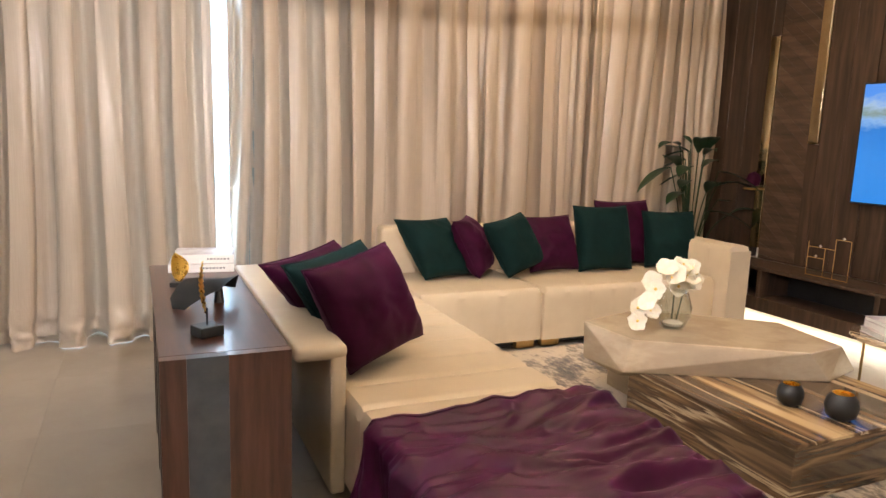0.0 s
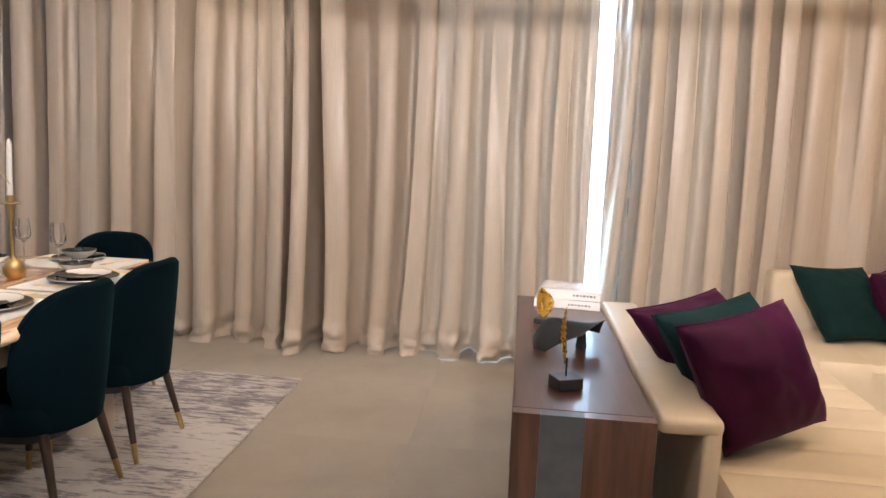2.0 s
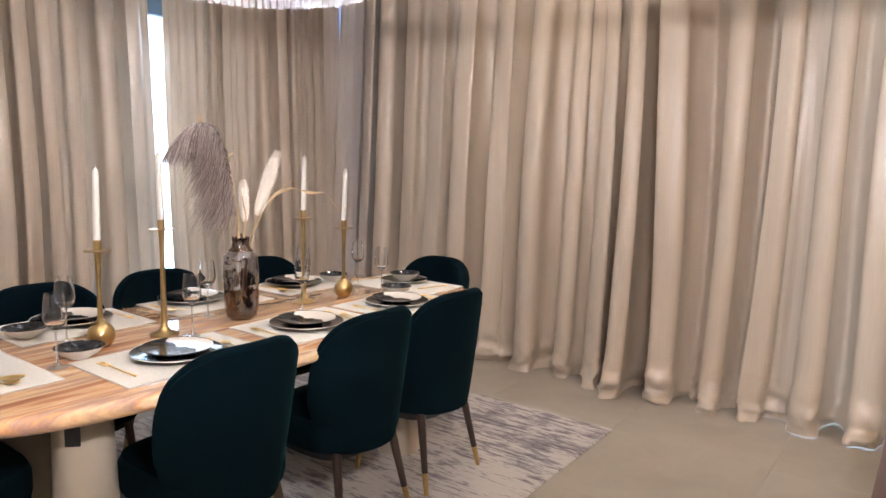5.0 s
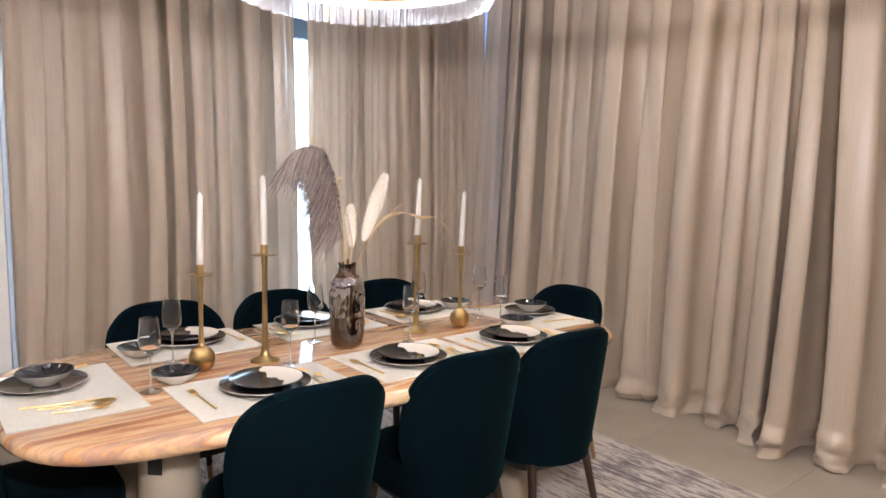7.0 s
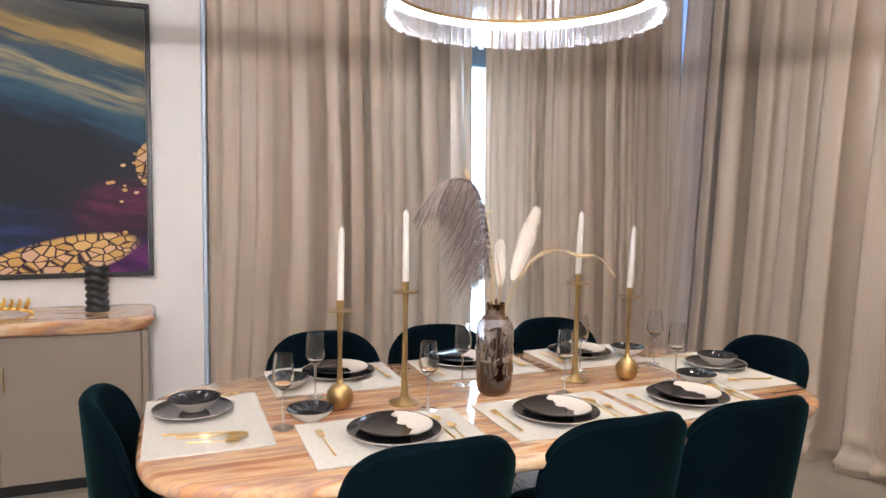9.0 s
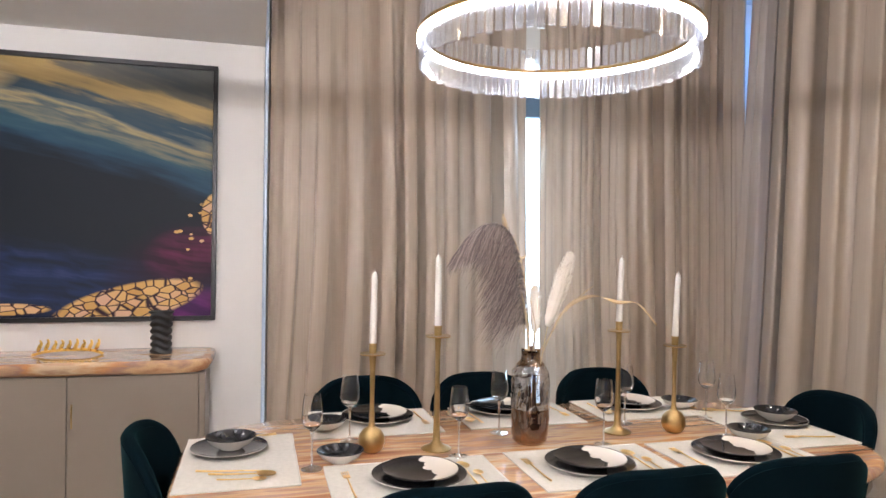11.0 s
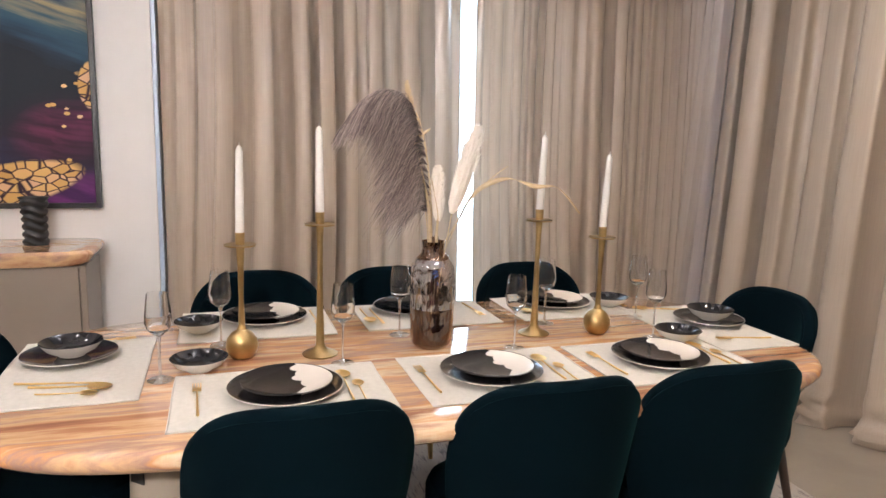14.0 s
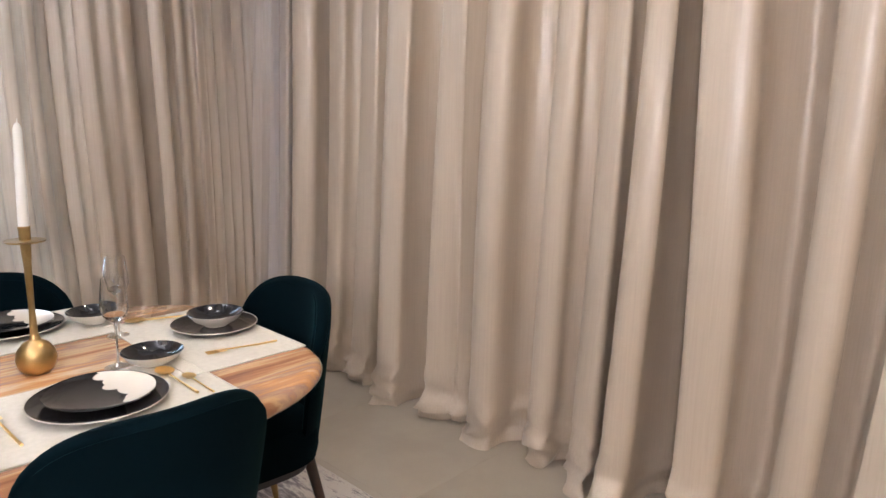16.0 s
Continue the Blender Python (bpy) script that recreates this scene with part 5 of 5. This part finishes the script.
ov = thing("glass_vase", "round clear glass vase holding orchids", "vase", pose(2.67, 2.60, 0.42) @ Matrix.Scale(1.18, 4))
part("vase_wall", lathe([(0, 0.002), (0.05, 0.002), (0.075, 0.05), (0.08, 0.10), (0.062, 0.16), (0.046, 0.19), (0.044, 0.188), (0.06, 0.158), (0.077, 0.10), (0.072, 0.052), (0.048, 0.012), (0, 0.010)], 36), WATER, ov, smooth=True)
part("white_pebbles", lathe([(0, 0.012), (0.04, 0.013), (0.045, 0.025), (0.02, 0.034), (0, 0.034)], 16), GLAZE_WHITE, ov, smooth=True)
orq = thing("orchid_stem", "white orchid spray drooping from a glass vase", "orchid", pose(2.67, 2.60, 0.425) @ Matrix.Scale(1.12, 4))
stem = curve([(0.01, 0.02, 0.03), (0.0, 0.01, 0.20), (-0.06, -0.02, 0.30), (-0.17, -0.05, 0.25), (-0.25, -0.06, 0.11), (-0.27, -0.06, 0.03)], 36)
part("stem", tube(stem, 0.0035, 6), LEAF, orq, smooth=True)
part("stem", tube(curve([(0.02, 0, 0.03), (0.05, 0.0, 0.18), (0.03, -0.02, 0.26)]), 0.0035, 6), LEAF, orq, smooth=True)
petal = bmesh.new()
for i in range(5):
    ang = 2 * math.pi * i / 5 + 0.3
    w = 0.034 if i % 2 else 0.024

    def pet(u, v, ang=ang, w=w):
        d = 0.052 * u
        s = w * math.sin(math.pi * min(1, 0.08 + 0.92 * u)) ** 0.6 * (v - 0.5) * 2
        return (d * math.cos(ang) - s * math.sin(ang), d * math.sin(ang) + s * math.cos(ang), 0.010 * u * u + 0.004 * (v - 0.5) ** 2 + 0.0006 * i)
    sheet(pet, 6, 4, petal)
rng = random.Random(9)
shape = None
for i in range(26):
    p = stem[min(36, 8 + int(i * 1.4))] + Vector((rng.uniform(-0.045, 0.045), rng.uniform(-0.06, 0.02), rng.uniform(-0.02, 0.045)))
    if i > 18:
        p = Vector((0.03 + rng.uniform(-0.05, 0.06), -0.03, 0.25 + rng.uniform(-0.03, 0.05)))
    m = Matrix.Translation(p) @ pose(0, 0, 0, 62 + rng.uniform(-30, 25), rng.uniform(-25, 25), rng.uniform(-60, 40)) @ Matrix.Scale(rng.uniform(0.72, 1.05), 4)
    if shape is None:
        f = part("blossom", petal, PETAL, orq, "white orchid blossom", m=m)
        f.data.shade_smooth()
        shape = f.data
    else:
        f = new("blossom", shape)
        f.parent, f.matrix_basis = orq, m
    if i % 2 == 0:
        part("blossom_heart", lathe([(0, 0.014), (0.006, 0.010), (0.008, 0.004), (0, 0.002)], 10), YOLK, f)

sd = thing("side_table", "round brown marble side table on thin metal legs", "side table", pose(3.62, 1.96, 0))
part("top", lathe([(0, 0.44), (0.24, 0.44), (0.245, 0.445), (0.245, 0.455), (0.24, 0.46), (0, 0.46)], 48), MARBLE, sd, smooth=True)
for a in range(4):
    part("leg", tube([(0.17 * math.cos(a * 1.57 + 0.6), 0.17 * math.sin(a * 1.57 + 0.6), 0.012), (0.17 * math.cos(a * 1.57 + 0.6), 0.17 * math.sin(a * 1.57 + 0.6), 0.44)], 0.007, 8), BRASS, sd)
part("lower_shelf", lathe([(0, 0.05), (0.19, 0.05), (0.19, 0.07), (0, 0.07)], 40), MARBLE, sd)
book(-0.14, 0.14, -0.10, 0.10, 0, 0.03, pose(3.60, 1.98, 0.4605, 0, 0, -25))
book(-0.13, 0.13, -0.095, 0.095, 0, 0.034, pose(3.61, 1.985, 0.491, 0, 0, -25))
book(-0.125, 0.125, -0.09, 0.09, 0, 0.022, pose(3.60, 1.985, 0.5255, 0, 0, -22))

# ---- television wall ----
tvw = tagged(new("wall_tv_panels"), "dark walnut veneer wall with brass strips", "wall", kind="structure")
for y0, y1, mt in ((4.15, 4.93, PANEL), (3.70, 4.06, CHEVRON), (3.20, 3.60, PANEL), (2.55, 3.195, PANEL), (1.9, 2.545, PANEL), (1.0, 1.895, PANEL), (-0.2, 0.995, PANEL)):
    n = max(1, round((y1 - y0) / 0.2))
    for i in range(n):
        a = y0 + (y1 - y0) * i / n
        if mt is CHEVRON:
            continue
        part("panel", box(4.955, 5.047, a + 0.0015, y0 + (y1 - y0) * (i + 1) / n - 0.0015, 0.46, H, 0.002, 1), mt, tvw)
part("panel", box(5.0, 5.047, 3.70, 4.06, 0.46, H), PANEL, tvw)
for i in range(33):
    z = 0.10 + 0.10 * i
    bm = bmesh.new()
    q = [(3.702, z), (4.058, z + 0.30), (4.058, z + 0.397), (3.702, z + 0.097)]
    q = [(y, min(max(zz, 0.46), H)) for y, zz in q]
    f0, f1 = [bm.verts.new((4.96, y, zz)) for y, zz in q], [bm.verts.new((5.047, y, zz)) for y, zz in q]
    for k in range(4):
        bm.faces.new((f0[k], f0[(k + 1) % 4], f1[(k + 1) % 4], f1[k]))
    bm.faces.new(f0)
    bm.faces.new(f1)
    part("chevron_board", bm, CHEVRON_PALE if i % 3 == 1 else CHEVRON, tvw)
part("brass_strip", box(4.945, 5.047, 4.062, 4.148, 0.55, 2.33, 0.002, 1), MIRROR_BRASS, tvw, "polished brass strip")
part("brass_strip", box(4.945, 5.047, 3.603, 3.697, 1.45, H, 0.012, 2), MIRROR_BRASS, tvw, "brass strip")
part("panel", box(4.957, 5.047, 3.603, 3.697, 0.46, 1.447), PANEL, tvw)
part("panel", box(4.957, 5.047, 4.062, 4.148, 2.333, H), PANEL, tvw)
cn = thing("tv_console", "low floating walnut media shelf with dark niches", "cabinet")
part("shelf_top", box(4.60, 4.95, 0.4, 4.62, 0.43, 0.458, 0.003, 1), PANEL, cn)
part("shelf_floor", box(4.60, 4.95, 0.4, 4.62, 0.10, 0.21, 0.003, 1), PANEL, cn)
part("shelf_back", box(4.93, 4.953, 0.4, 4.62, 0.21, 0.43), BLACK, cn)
for y in (0.45, 1.7, 2.75, 3.72, 4.60):
    part("divider", box(4.605, 4.93, y - 0.02, y + 0.02, 0.21, 0.43, 0.002, 1), PANEL, cn)
part("led_strip", box(4.70, 4.90, 0.45, 4.6, 0.085, 0.098), LED_PLINTH, cn, "warm light strip under the shelf")
tv = thing("television", "wide flat television showing a bright blue sea view", "television", pose(4.93, 2.45, 1.46))
part("casing", box(-0.03, 0.024, -0.83, 0.80, -0.44, 0.44, 0.004, 1), BLACK, tv)
part("screen", box(-0.034, -0.031, -0.815, 0.785, -0.425, 0.425), SCREEN, tv, "lit screen")
gr = thing("wire_ornament", "thin gold wire frame ornament on the media shelf", "ornament", pose(4.72, 3.20, 0.458))
for y, h in ((-0.14, 0.30), (-0.02, 0.30), (0.06, 0.22), (0.20, 0.26)):
    part("upright", tube([(0, y, 0), (0, y, h)], 0.0026, 6), CUTLERY, gr)
for z, y0, y1 in ((0.22, -0.02, 0.2), (0.14, 0.06, 0.2), (0.30, -0.14, -0.02), (0.004, -0.14, 0.2)):
    part("crossbar", tube([(0, y0, z), (0, y1, z)], 0.0026, 6), CUTLERY, gr)
for y, z in ((-0.08, 0.30), (0.1, 0.22), (0.13, 0.14)):
    part("bead", lathe([(0, -0.012), (0.012, 0), (0, 0.012)], 12), GLAZE_WHITE, gr, m=pose(0, y, z + 0.012))
# dark glass orb bracket on the brass strip
ob_ = thing("wall_shelf_orb", "dark glass orb on a small brass wall bracket", "ornament", pose(4.86, 4.10, 1.05))
part("orb", lathe([(0, 0.02), (0.045, 0.045), (0.06, 0.09), (0.045, 0.135), (0, 0.155)], 24), PURPLE, ob_, smooth=True)
part("bracket", box(-0.06, 0.085, -0.05, 0.05, 0.0, 0.018, 0.003, 1), CUTLERY, ob_)

# potted plant behind the sofa's corner
pp = thing("potted_plant", "tall leafy green plant behind the sofa corner", "plant", pose(4.50, 4.42, 0))
pot = part("pot", lathe([(0, 0.0), (0.085, 0.0), (0.10, 0.25), (0.105, 0.30), (0.095, 0.30), (0.09, 0.27), (0, 0.27)], 28), BLACKSTONE, pp, smooth=True)
rng = random.Random(3)
for i in range(24):
    a = rng.uniform(0, 2 * math.pi)
    ln = rng.uniform(0.15, 0.36) * (0.55 if math.sin(a) > 0.1 else 1)
    h = rng.uniform(0.75, 1.45)
    tip = Vector((ln * math.cos(a), ln * math.sin(a) * 0.7, h))
    base = Vector((0.02 * math.cos(a), 0.02 * math.sin(a), 0.27))
    st_ = part("stalk", tube(curve([base, base.lerp(tip, 0.55) + Vector((0, 0, 0.10)), tip]), 0.005, 6), LEAF, pp, smooth=True)
    out = Vector((math.cos(a), math.sin(a) * 0.6, rng.uniform(-0.15, 1.0))).normalized()
    side = out.cross(Vector((0, 0, 1))).normalized()
    L, W = rng.uniform(0.26, 0.40), rng.uniform(0.045, 0.068)
    if tip.y > 0.12:
        continue

    def blade(u, v):
        w = W * math.sin(math.pi * min(1, 0.04 + 0.96 * u)) ** 0.75 * (v - 0.5) * 2
        return tip + out * L * u + side * w + Vector((0, 0, -0.10 * u * u * L / 0.2 - 0.012 * (1 - abs(v - 0.5) * 2)))
    lf = part("leaf", sheet(blade, 10, 4), LEAF, pp, smooth=True)

# ---- floor tiles, last ----
tile = None
for i in range(12):
    for j in range(11):
        x, y = -4.0 + 0.8 * i, -2.8 + 0.8 * j
        if not (-3.9 < x < 4.9 and -2.9 < y < 4.8):
            continue
        if tile is None:
            tile = part("tile", box(-0.3995, 0.3995, -0.3995, 0.3995, -0.012, 0.0), STONE, floor, m=pose(x, y, 0)).data
        else:
            o = new("tile", tile)
            o.parent, o.matrix_basis = floor, pose(x, y, 0)
